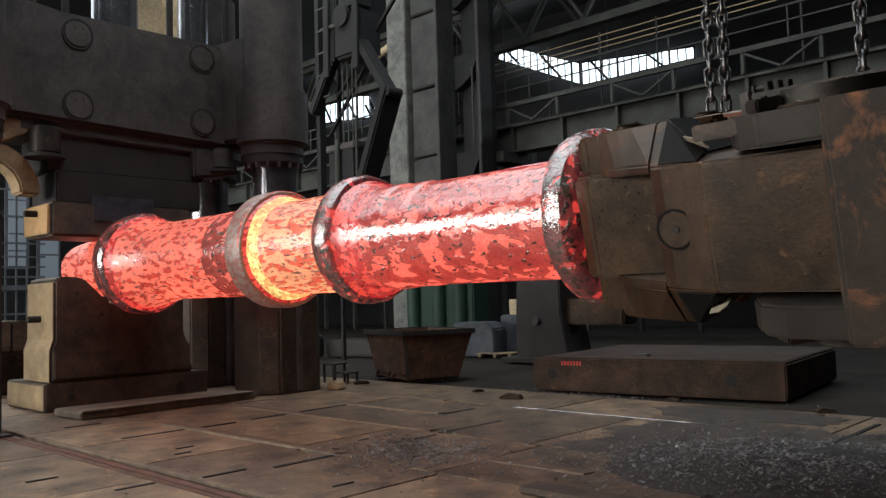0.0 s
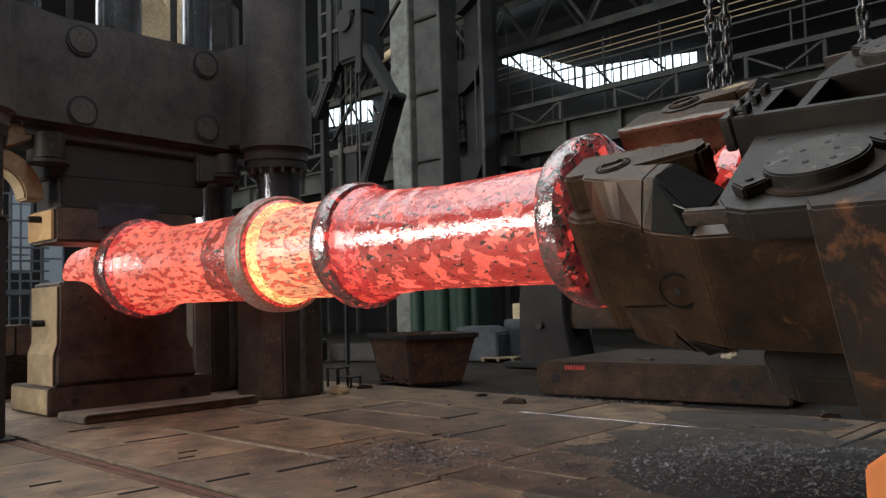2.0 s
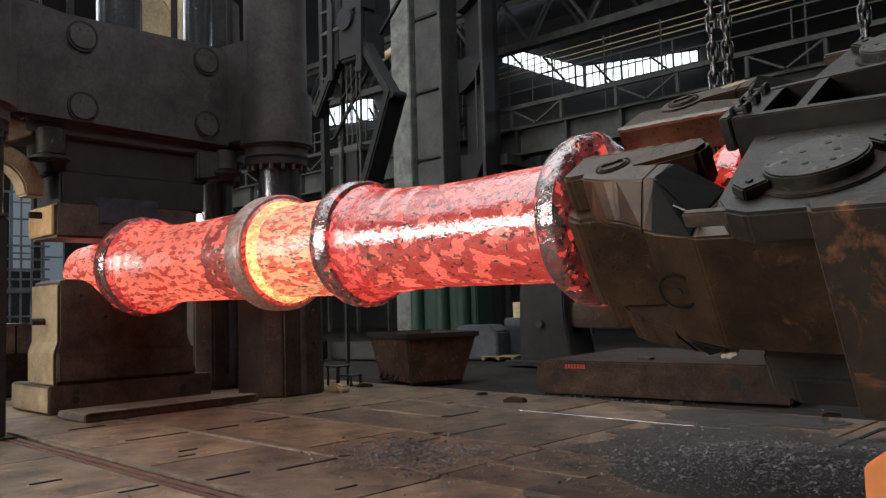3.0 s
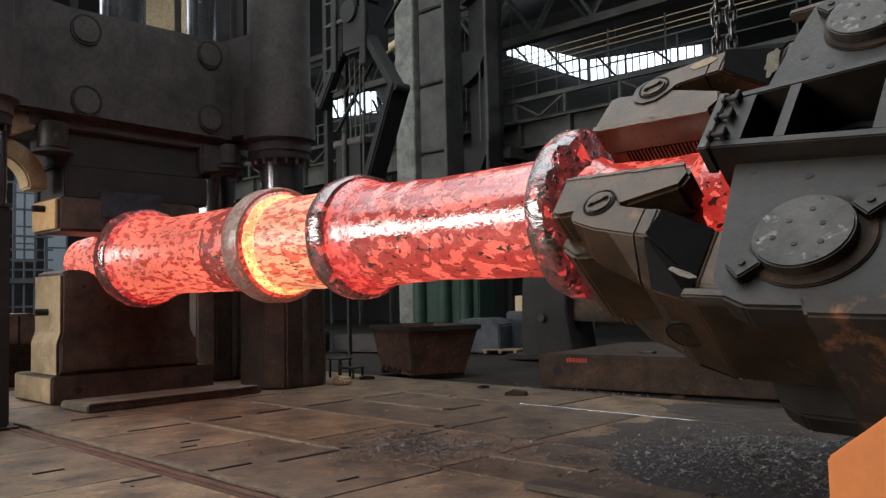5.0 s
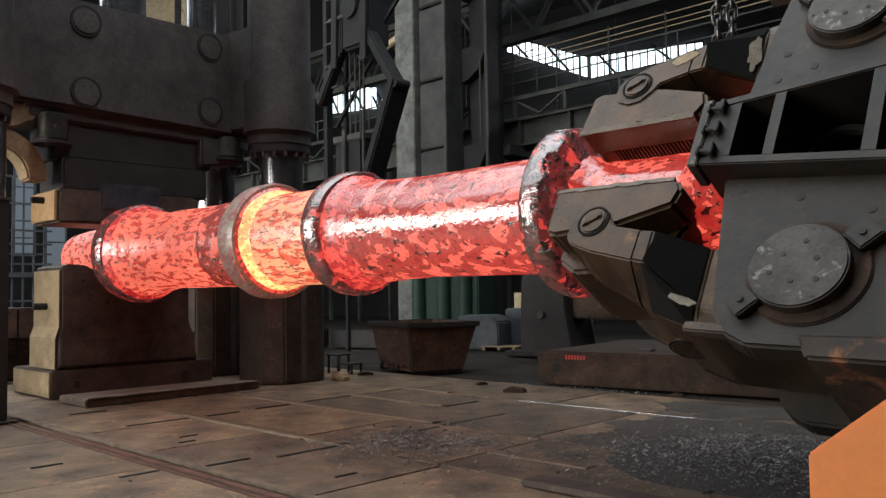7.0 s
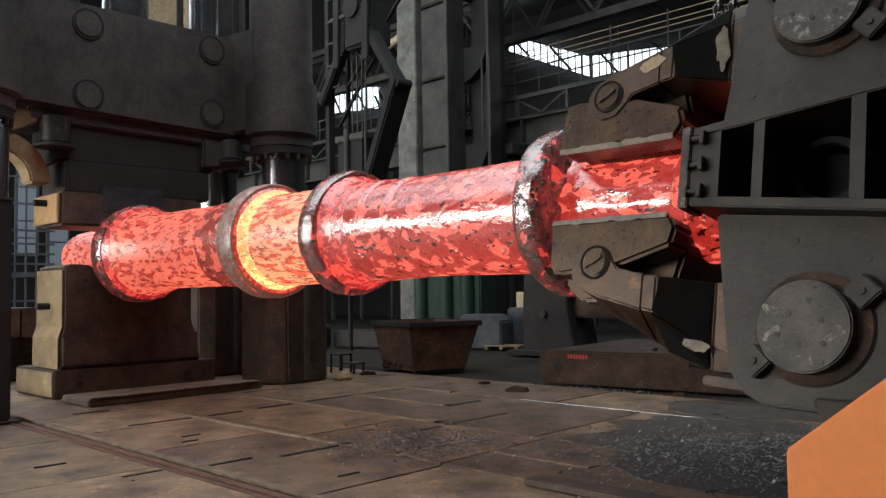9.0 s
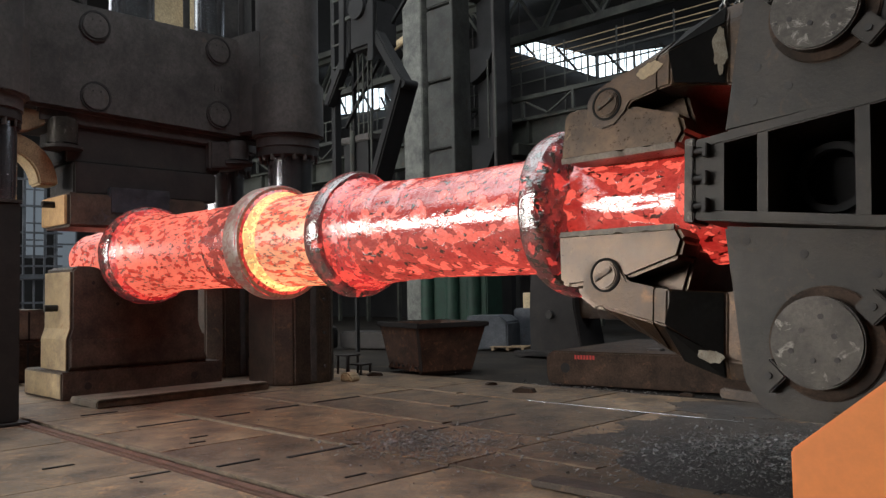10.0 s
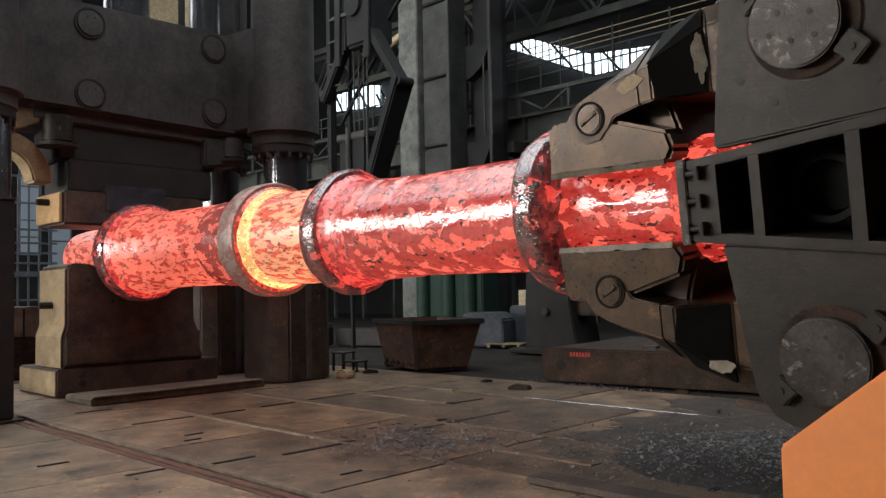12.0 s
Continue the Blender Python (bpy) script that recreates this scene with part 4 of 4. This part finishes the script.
    part("body", box(-0.35, 0.35, -0.3, 0.3, 0, 2.0, 0.02), BEIGE, w)
    part("door", box(-0.3, 0.3, -0.32, -0.302, 0.15, 1.9, 0.005), BEIGE, w)
    st = thing("step_stool", pose(-13.0, 10.35, 0, 0, 0, 10) @ Matrix.Scale(0.7, 4), "small dark welded step stool", "stool")
    for x in (-.2, .2):
        for y in (-.2, .2):
            part("leg", bar((x, y, 0), (x, y, 0.5), 0.05, 0.05), DARK, st)
    part("tread", box(-.26, .26, -.26, .26, 0.5, 0.54, 0.005), DARK, st)
    part("lower_tread", box(.24, .7, -.24, .24, 0.26, 0.30, 0.005), DARK, st)
    part("leg", bar((.66, -.2, 0), (.66, -.2, 0.26), 0.05, 0.05), DARK, st)
    part("leg", bar((.66, .2, 0), (.66, .2, 0.26), 0.05, 0.05), DARK, st)
    fb = thing("floor_bar", pose(-4.3, 5.30, 0, 0, 0, 0), "flat worn steel bar lying on the floor", "bar")
    part("bar", box(0.0, 1.5, 0, 0.26, 0.0, 0.05, 0.01), DIE, fb)
    for x, y, r, sz in ((-8.35, 9.9, 20, .35), (-12.2, 10.2, 60, .3), (-6.1, 11.0, 10, .22), (-3.9, 10.9, 40, .25), (-9.3, 10.4, 75, .2)):
        sc = thing("scrap_offcut", pose(x, y, 0, 0, 0, r), "small dark steel offcut on the floor", "scrap", "offcuts")
        part("offcut", prism([(0, 0), (sz, 0), (sz * .9, sz * .18), (sz * .3, sz * .25), (0, sz * .12)], "y", 0, sz * .5, 0.006), SLABM, sc)
    k = thing("stone_lump", pose(-11.9, 9.5, 0), "tan lump of broken refractory", "lump")
    part("lump", prism([(-.16, 0), (.2, 0), (.17, .1), (.08, .16), (-.1, .15)], "y", -.12, .12, 0.03), TAN, k)


clutter()


def bay_lamps():
    for x, y, z in ((-24.6, 27, 6.6), (-24.1, 27, 6.3), (-22.6, 27, 6.3), (-21.9, 27, 6.35), (-18.0, 29, 6.9), (-28.5, 27, 6.2), (-27.0, 27, 6.4)):
        l = thing("bay_lamp", pose(x, y, z), "small bright lamp far in the dark bay", "lamp", "bay lamps")
        part("bulb", rod((0, 0, -0.07), (0, 0, 0.07), 0.09, 10), LAMPGLOW, l)
        part("stem", rod((0, 0, 0.07), (0, 0, 17 - z), 0.02, 6), DARK, l)


bay_lamps()


def chain(x, y, z0, z1, strands):
    c = thing("lifting_chain", pose(x, y, z0), "heavy hanging oily steel lifting chain", "chain", "chains")
    n = int((z1 - z0) / 0.17)
    b = bmesh.new()
    link_pts = [(0.05 * math.cos(radians(a)), 0.062 * (1 if a <= 180 else -1) + 0.05 * math.sin(radians(a))) for a in range(0, 360, 30)]
    seg = 6
    rings = []
    for i, (px, pz) in enumerate(link_pts):
        qx, qz = link_pts[(i + 1) % 12]
        ox, oz = link_pts[i - 1]
        t = Vector((qx - ox, 0, qz - oz)).normalized()
        nrm = Vector((t.z, 0, -t.x))
        rings.append([b.verts.new(Vector((px, 0, pz)) + 0.024 * (math.cos(2 * math.pi * j / seg) * nrm + math.sin(2 * math.pi * j / seg) * Vector((0, 1, 0)))) for j in range(seg)])
    for i in range(12):
        p, q = rings[i], rings[(i + 1) % 12]
        for j in range(seg):
            b.faces.new((p[j], p[(j + 1) % seg], q[(j + 1) % seg], q[j]))
    bmesh.ops.recalc_face_normals(b, faces=b.faces)
    me = bpy.data.meshes.new("chain_link")
    b.to_mesh(me)
    b.free()
    me.materials.append(CHAIN)
    for p in me.polygons:
        p.use_smooth = True
    for dx, dy in strands:
        for i in range(n):
            o = new("chain_link", me)
            o.parent = c
            o.matrix_basis = pose(dx, dy, 0.1 + i * 0.17, 0, 0, 90 * (i % 2) + 35)


chain(-4.15, 9.0, 3.3, 17.1, [(-0.075, 0), (0.075, 0.05)])
chain(-2.58, 9.0, 3.3, 17.1, [(0, 0)])


def hoist():
    # backlit silhouette put into the colour: mast, blocks and arms are black
    h = thing("crane_tongs", pose(-15.9, 14, 0), "dark hanging crane tongs with hoist block and jointed arms", "hoist")
    part("mast", bar((-2.05, 0, 4.2), (-2.05, 0, 17), 0.16, 0.2), SHADE, h)
    part("mast", bar((-1.62, 0.3, 0), (-1.62, 0.3, 17), 0.08, 0.1), SHADE, h)
    part("block", box(-0.95, 0.12, -0.4, 0.4, 8.0, 9.2, 0.08), SHADE, h)
    for i in range(5):
        part("hose", rod((-1.35 + .09 * i, -0.35, 7.6 + .1 * i), (-1.3 + .08 * i, -0.3, 10.6), 0.035, 8), SHADE, h)
    part("hose_clamp", box(-1.5, -0.85, -0.42, -0.32, 8.9, 9.0, .01), GIRDER, h)
    part("block", box(-0.9, -0.1, -0.3, 0.3, 9.3, 10.2, 0.08), SHADE, h)
    part("sheave", rod((-0.55, -0.5, 9.1), (-0.55, -0.38, 9.1), 0.3, 28), SHADE, h, smooth=True)
    part("arm", bar((-0.2, -0.2, 8.6), (1.05, -0.2, 6.75), 0.36, 0.26, bevel=0.04), SHADE, h)
    part("arm", bar((1.0, -0.1, 6.95), (-0.55, -0.1, 3.6), 0.62, 0.26, bevel=0.04), SHADE, h)
    part("arm", bar((-1.0, -0.2, 8.4), (-2.1, -0.2, 6.8), 0.3, 0.25, bevel=0.04), SHADE, h)
    part("elbow_pin", rod((1.05, -0.37, 6.8), (1.05, 0.1, 6.8), 0.12, 20), SHADE, h)
    for x in (-0.95, -0.75, -0.55, -0.4):
        part("rope", rod((x, -0.1, 5.7), (x, -0.1, 8.0), 0.022, 8), GIRDER, h)
    for x in (-1.25, -0.05):
        part("side_plate", prism([(x - .1, 7.6), (x + .12, 7.6), (x + .16, 9.6), (x - .05, 10.4)], "y", -0.45, -0.38, 0.01), SHADE, h)
    for i in range(6):
        part("ladder_rung", bar((-1.95, -0.16, 7.2 + i * .62), (-1.4, -0.16, 7.2 + i * .62), 0.05, 0.05), GIRDER, h)
    part("stay", bar((-1.55, 0.2, 7.2), (0.9, 0.2, 9.4), 0.08, 0.08), SHADE, h)
    part("stay", bar((-1.9, 0.2, 6.2), (-0.4, 0.2, 7.8), 0.08, 0.08), SHADE, h)
    part("lower_block", box(-1.45, -0.35, -0.25, 0.25, 3.6, 5.72, 0.05), SHADE, h)
    part("sheave_guard", box(-1.5, -0.3, -0.3, 0.3, 5.60, 5.78, 0.03), PRESS, h)
    part("rod", rod((-0.95, -0.33, 2.0), (-0.95, -0.33, 5.9), 0.07, 10), GIRDER, h)
    part("rod", rod((-0.2, -0.3, 4.5), (-0.2, -0.3, 6.4), 0.03, 8), GIRDER, h)
    l = thing("yellow_pipe", pose(-21.05, 19.9, 10.85), "short yellow painted pipe on the building column", "pipe")
    part("pipe", rod((0, 0, 0), (-1.15, 0, -0.3), 0.14, 16), BEIGE, l, smooth=True)
    part("collar", rod((0.0, 0, 0), (-0.08, 0, -0.02), 0.2, 16), BEIGE, l)


hoist()


# ---- floor ----
def floor():
    f = thing("floor", pose(0, 0, 0), "worn dark steel floor plates with open joints", "floor", kind="structure")
    meshes = {}
    rng = random.Random(4)
    rows_y = [(0.4, 2.0), (2.02, 3.66), (3.98, 5.46), (5.48, 7.11), (7.13, 9.34), (9.37, 11.0)]
    for k, (y0, y1) in enumerate(rows_y):
        x = -18.0 + (k * 0.83) % 1.9
        while x < 4:
            w = rng.choice((1.6, 2.2, 2.8))
            me = meshes.get((k, w))
            if me is None:
                b = box(0, w - 0.022, 0, y1 - y0 - 0.012, -0.04, 0, 0.006)
                me = bpy.data.meshes.new("floor_plate")
                b.to_mesh(me)
                b.free()
                me.materials.append(FLOORM)
                meshes[(k, w)] = me
            o = new("floor_plate", me)
            o.parent = f
            o.matrix_basis = pose(x, y0, rng.uniform(-0.008, 0.0), rng.uniform(-.08, .08), rng.uniform(-.08, .08), 0)
            x += w
    t = thing("floor_channel", pose(0, 3.66, 0), "rusty rail channel sunk between floor plates", "channel", kind="structure")
    # black bed stands in for the shade down in the channel
    part("bed", box(-18, 4, 0.02, 0.30, -0.042, -0.03, 0), SHADE, t)
    part("rail", box(-18, 4, 0.07, 0.17, -0.03, 0.004, 0.008), RAILRUST, t, "rust-red worn rail head")
    part("edge", box(-18, 4, 0.0, 0.035, -0.03, 0.008, 0.004), RAILRUST, t)
    part("edge", box(-18, 4, 0.235, 0.305, -0.03, 0.016, 0.006), EDGE, t, "tan channel edge")
    strip = thing("glint_strip", pose(0, 9.355, 0), "thin polished rod giving the floor edge its glint", "strip", kind="structure")
    # rounded rod added so the floor edge catches a glint
    part("strip", rod((-7.6, 0, -0.006), (-4.35, 0, -0.006), 0.011, 12), BRIGHT, strip, smooth=True)


floor()


def slots():
    s = thing("floor_slots", pose(0, 0, 0), "black strips for the shaded open slots in the floor plates", "slot", kind="structure")
    for x, y0, y1 in ((-9.91, 4.57, 5.39), (-11.5, 4.51, 5.01), (-9.88, 5.55, 6.14), (-9.95, 6.45, 7.01), (-10.0, 7.26, 8.17), (-6.86, 4.69, 5.45), (-7.02, 4.01, 4.47), (-7.18, 3.25, 3.62), (-8.66, 4.61, 4.83), (-8.35, 4.44, 4.63), (-11.67, 7.27, 7.97), (-8.22, 2.87, 3.16), (-7.33, 6.16, 6.31), (-7.32, 6.56, 6.70), (-6.86, 6.57, 6.96), (-5.72, 4.51, 4.74), (-8.0, 8.24, 8.91), (-6.9, 7.06, 8.21), (-3.04, 6.0, 10.4)):
        w = 0.022 + 0.03 * min(1.0, (y1 - y0) / 0.8)
        # slightly raised strip; its black stands in for the shade in a slot
        part("slot", box(x - w / 2, x + w / 2, y0, y1, -0.01, 0.004, 0), SHADE, s)
    # plates that stand a little proud; light on their edges is in the tan
    for x0, x1, y, rise in ((-10.58, -6.86, 5.46, 0.020), (-11.32, -7.09, 7.11, 0.018), (-10.07, -8.05, 8.24, 0.015), (-10.4, -9.0, 9.36, 0.012), (-5.4, -4.24, 6.18, 0.012)):
        e = thing("raised_edge", pose(0, y, 0), "raised floor plate edge with its lit look in the tan", "edge", "raised edges", "structure")
        b = bmesh.new()
        n = max(4, int((x1 - x0) / 0.12))
        ring = []
        for i in range(n + 1):
            x = x0 + (x1 - x0) * i / n
            j = 0.010 * noise.noise(Vector((x * 3, y, 0))) + 0.006 * noise.noise(Vector((x * 11, y, 4)))
            ring.append([(x, -0.042 + j, -0.01), (x, 0.16, -0.01), (x, 0.14, rise * 0.4), (x, 0.02 + j, rise), (x, -0.030 + j, rise * 0.85)])
        part("edge", loft(ring), EDGE, e, smooth=True)


slots()


def heap():
    """A low drift of fallen scale."""
    b = bmesh.new()
    bmesh.ops.create_grid(b, x_segments=70, y_segments=60, size=1)
    for v in b.verts:
        x, y = v.co.x, v.co.y
        d = math.hypot(x, y)
        ridge = max(0.0, 1 - d * d) ** 1.3
        k = 0.6 + 0.5 * noise.noise(Vector((x * 2.2, y * 2.2, 3))) + 0.12 * noise.noise(Vector((x * 14, y * 14, 1)))
        v.co = Vector((x * 2.0, y * 1.45, 0.17 * ridge * k + 0.012 * noise.noise(Vector((x * 30, y * 30, 5))) * ridge - 0.012))
    ob = solid("scale_heap", b, HEAP, "low dark glinting heap of fallen mill scale", "debris", kind="stuff", smooth=True)
    ob.matrix_basis = pose(-2.75, 7.55, 0, 0, 0, 28)


heap()


def dim_oil_patch(cx, cy, rx, ry, seed):
    b = bmesh.new()
    n = 200
    low, top = [], []
    for i in range(n):
        a = 2 * math.pi * i / n
        k = 1 + 0.28 * noise.noise(Vector((math.cos(a) * 1.6 + seed, math.sin(a) * 1.6, 0))) + 0.2 * noise.noise(Vector((math.cos(a) * 6 + seed, math.sin(a) * 6, 2))) + 0.1 * noise.noise(Vector((math.cos(a) * 24 + seed, math.sin(a) * 24, 4)))
        x, y = cx + rx * k * math.cos(a), cy + ry * k * math.sin(a)
        low.append(b.verts.new((x, y, -0.002)))
        top.append(b.verts.new((x, y, 0.003)))
    b.faces.new(low), b.faces.new(top)
    for i in range(n):
        b.faces.new((low[i], low[(i + 1) % n], top[(i + 1) % n], top[i]))
    solid("dim_oil_patch", b, OILY, "dark oily floor patch that also holds the dimmer light here", "stain", kind="structure")


# dark patches hold both the oily floor and the weaker light at right
dim_oil_patch(-3.3, 8.2, 2.3, 1.5, 1.0)
dim_oil_patch(-1.2, 6.2, 1.3, 1.6, 5.0)
dim_oil_patch(-4.6, 10.3, 1.2, 0.6, 9.0)


def flakes():
    """Fallen mill scale, lying in drifts."""
    rng = random.Random(11)
    verts, faces = [], []
    def flake(x, y, r):
        n, base = 5, len(verts)
        q = ((x + 2.75) / 1.85) ** 2 + ((y - 7.55) / 1.5) ** 2
        lift = 0.10 * max(0.0, 1 - q) ** 1.3
        a0, tx, ty = rng.uniform(0, 6.3), rng.uniform(-.5, .5), rng.uniform(-.5, .5)
        for top in (0, 1):
            for i in range(n):
                a = a0 + 2 * math.pi * i / n
                rr = r * (0.6 + 0.5 * ((i * 37 + int(x * 100)) % 7) / 7)
                dx, dy = rr * math.cos(a), rr * math.sin(a)
                verts.append((x + dx, y + dy, lift + 0.004 + abs(tx) * r * .6 + abs(ty) * r * .6 + tx * dx + ty * dy + top * 0.006))
        faces.append([base + i for i in range(n)][::-1])
        faces.append([base + n + i for i in range(n)])
        for i in range(n):
            faces.append([base + i, base + (i + 1) % n, base + n + (i + 1) % n, base + n + i])
    for cx, cy, sx, sy, count in ((-6.35, 5.95, 0.50, 0.40, 2600), (-5.8, 6.6, 0.9, 0.5, 250), (-2.9, 7.5, 0.95, 0.75, 6500), (-4.6, 6.6, 1.0, 0.7, 350), (-7.4, 10.95, 0.7, 0.12, 350), (-3.0, 9.0, 1.0, 0.6, 300), (-6, 7, 3.2, 2.2, 500), (-9, 8, 2.5, 1.5, 150)):
        for _ in range(count):
            flake(rng.gauss(cx, sx), rng.gauss(cy, sy), 0.004 + 0.022 * rng.random() ** 4.5)
    me = bpy.data.meshes.new("scale_flakes")
    me.from_pydata(verts, [], faces)
    me.materials.append(SCALE)
    tagged(new("scale_flakes", me), "grey fallen mill scale flakes scattered in drifts", "debris", kind="stuff")


flakes()


# ---- moving things ----
def motions():
    # the tongs stand while the press squeezes and turn on a step between the strokes
    stops = [(77.6, 0.02), (68.8, 0.059), (60.2, 0.128), (50.8, 0.195), (41.3, 0.263), (31.9, 0.327), (22.0, 0.380), (12.0, 0.425), (2.2, 0.446), (-7.7, 0.458)]
    starts = [0.27, 1.62, 3.02, 4.36, 5.70, 7.06, 8.42, 9.72, 11.10]
    turn = [(0.0, *stops[0])]
    for t, (a0, s0), (a1, s1) in zip(starts, stops, stops[1:]):
        for q, k in ((0.0, 0.0), (0.12, 0.12), (0.30, 0.80), (0.48, 1.0)):
            turn.append((round(t + q, 3), a0 + (a1 - a0) * k, s0 + (s1 - s0) * k))
    turn.append((12.0, *stops[-1]))
    spun = [(t, pose(-s, 6.3, 2.303, -a, 0, 0)) for t, a, s in turn]
    walk(FORGING, spun)
    walk(TONGS, spun)
    walk(CARRIAGE, [(t, pose(-s, 0, 0)) for t, a, s in turn])
    stroke = [(0.0, 0.028), (0.10, 0.022), (0.16, 0.008), (0.22, -0.012), (0.36, -0.017), (0.50, -0.021), (0.62, -0.018), (0.74, 0.006), (0.86, 0.018)]
    beat = [(0.0, 0.009)]
    for t0, t1 in zip([-1.08] + starts, starts + [12.46]):
        beat += [(round(t0 + (t1 - t0) * p, 3), dz) for p, dz in stroke if 0.05 < t0 + (t1 - t0) * p < 11.95]
    beat.append((12.0, -0.019))
    walk(CROSSHEAD, [(t, pose(0, 0, dz)) for t, dz in beat])


motions()
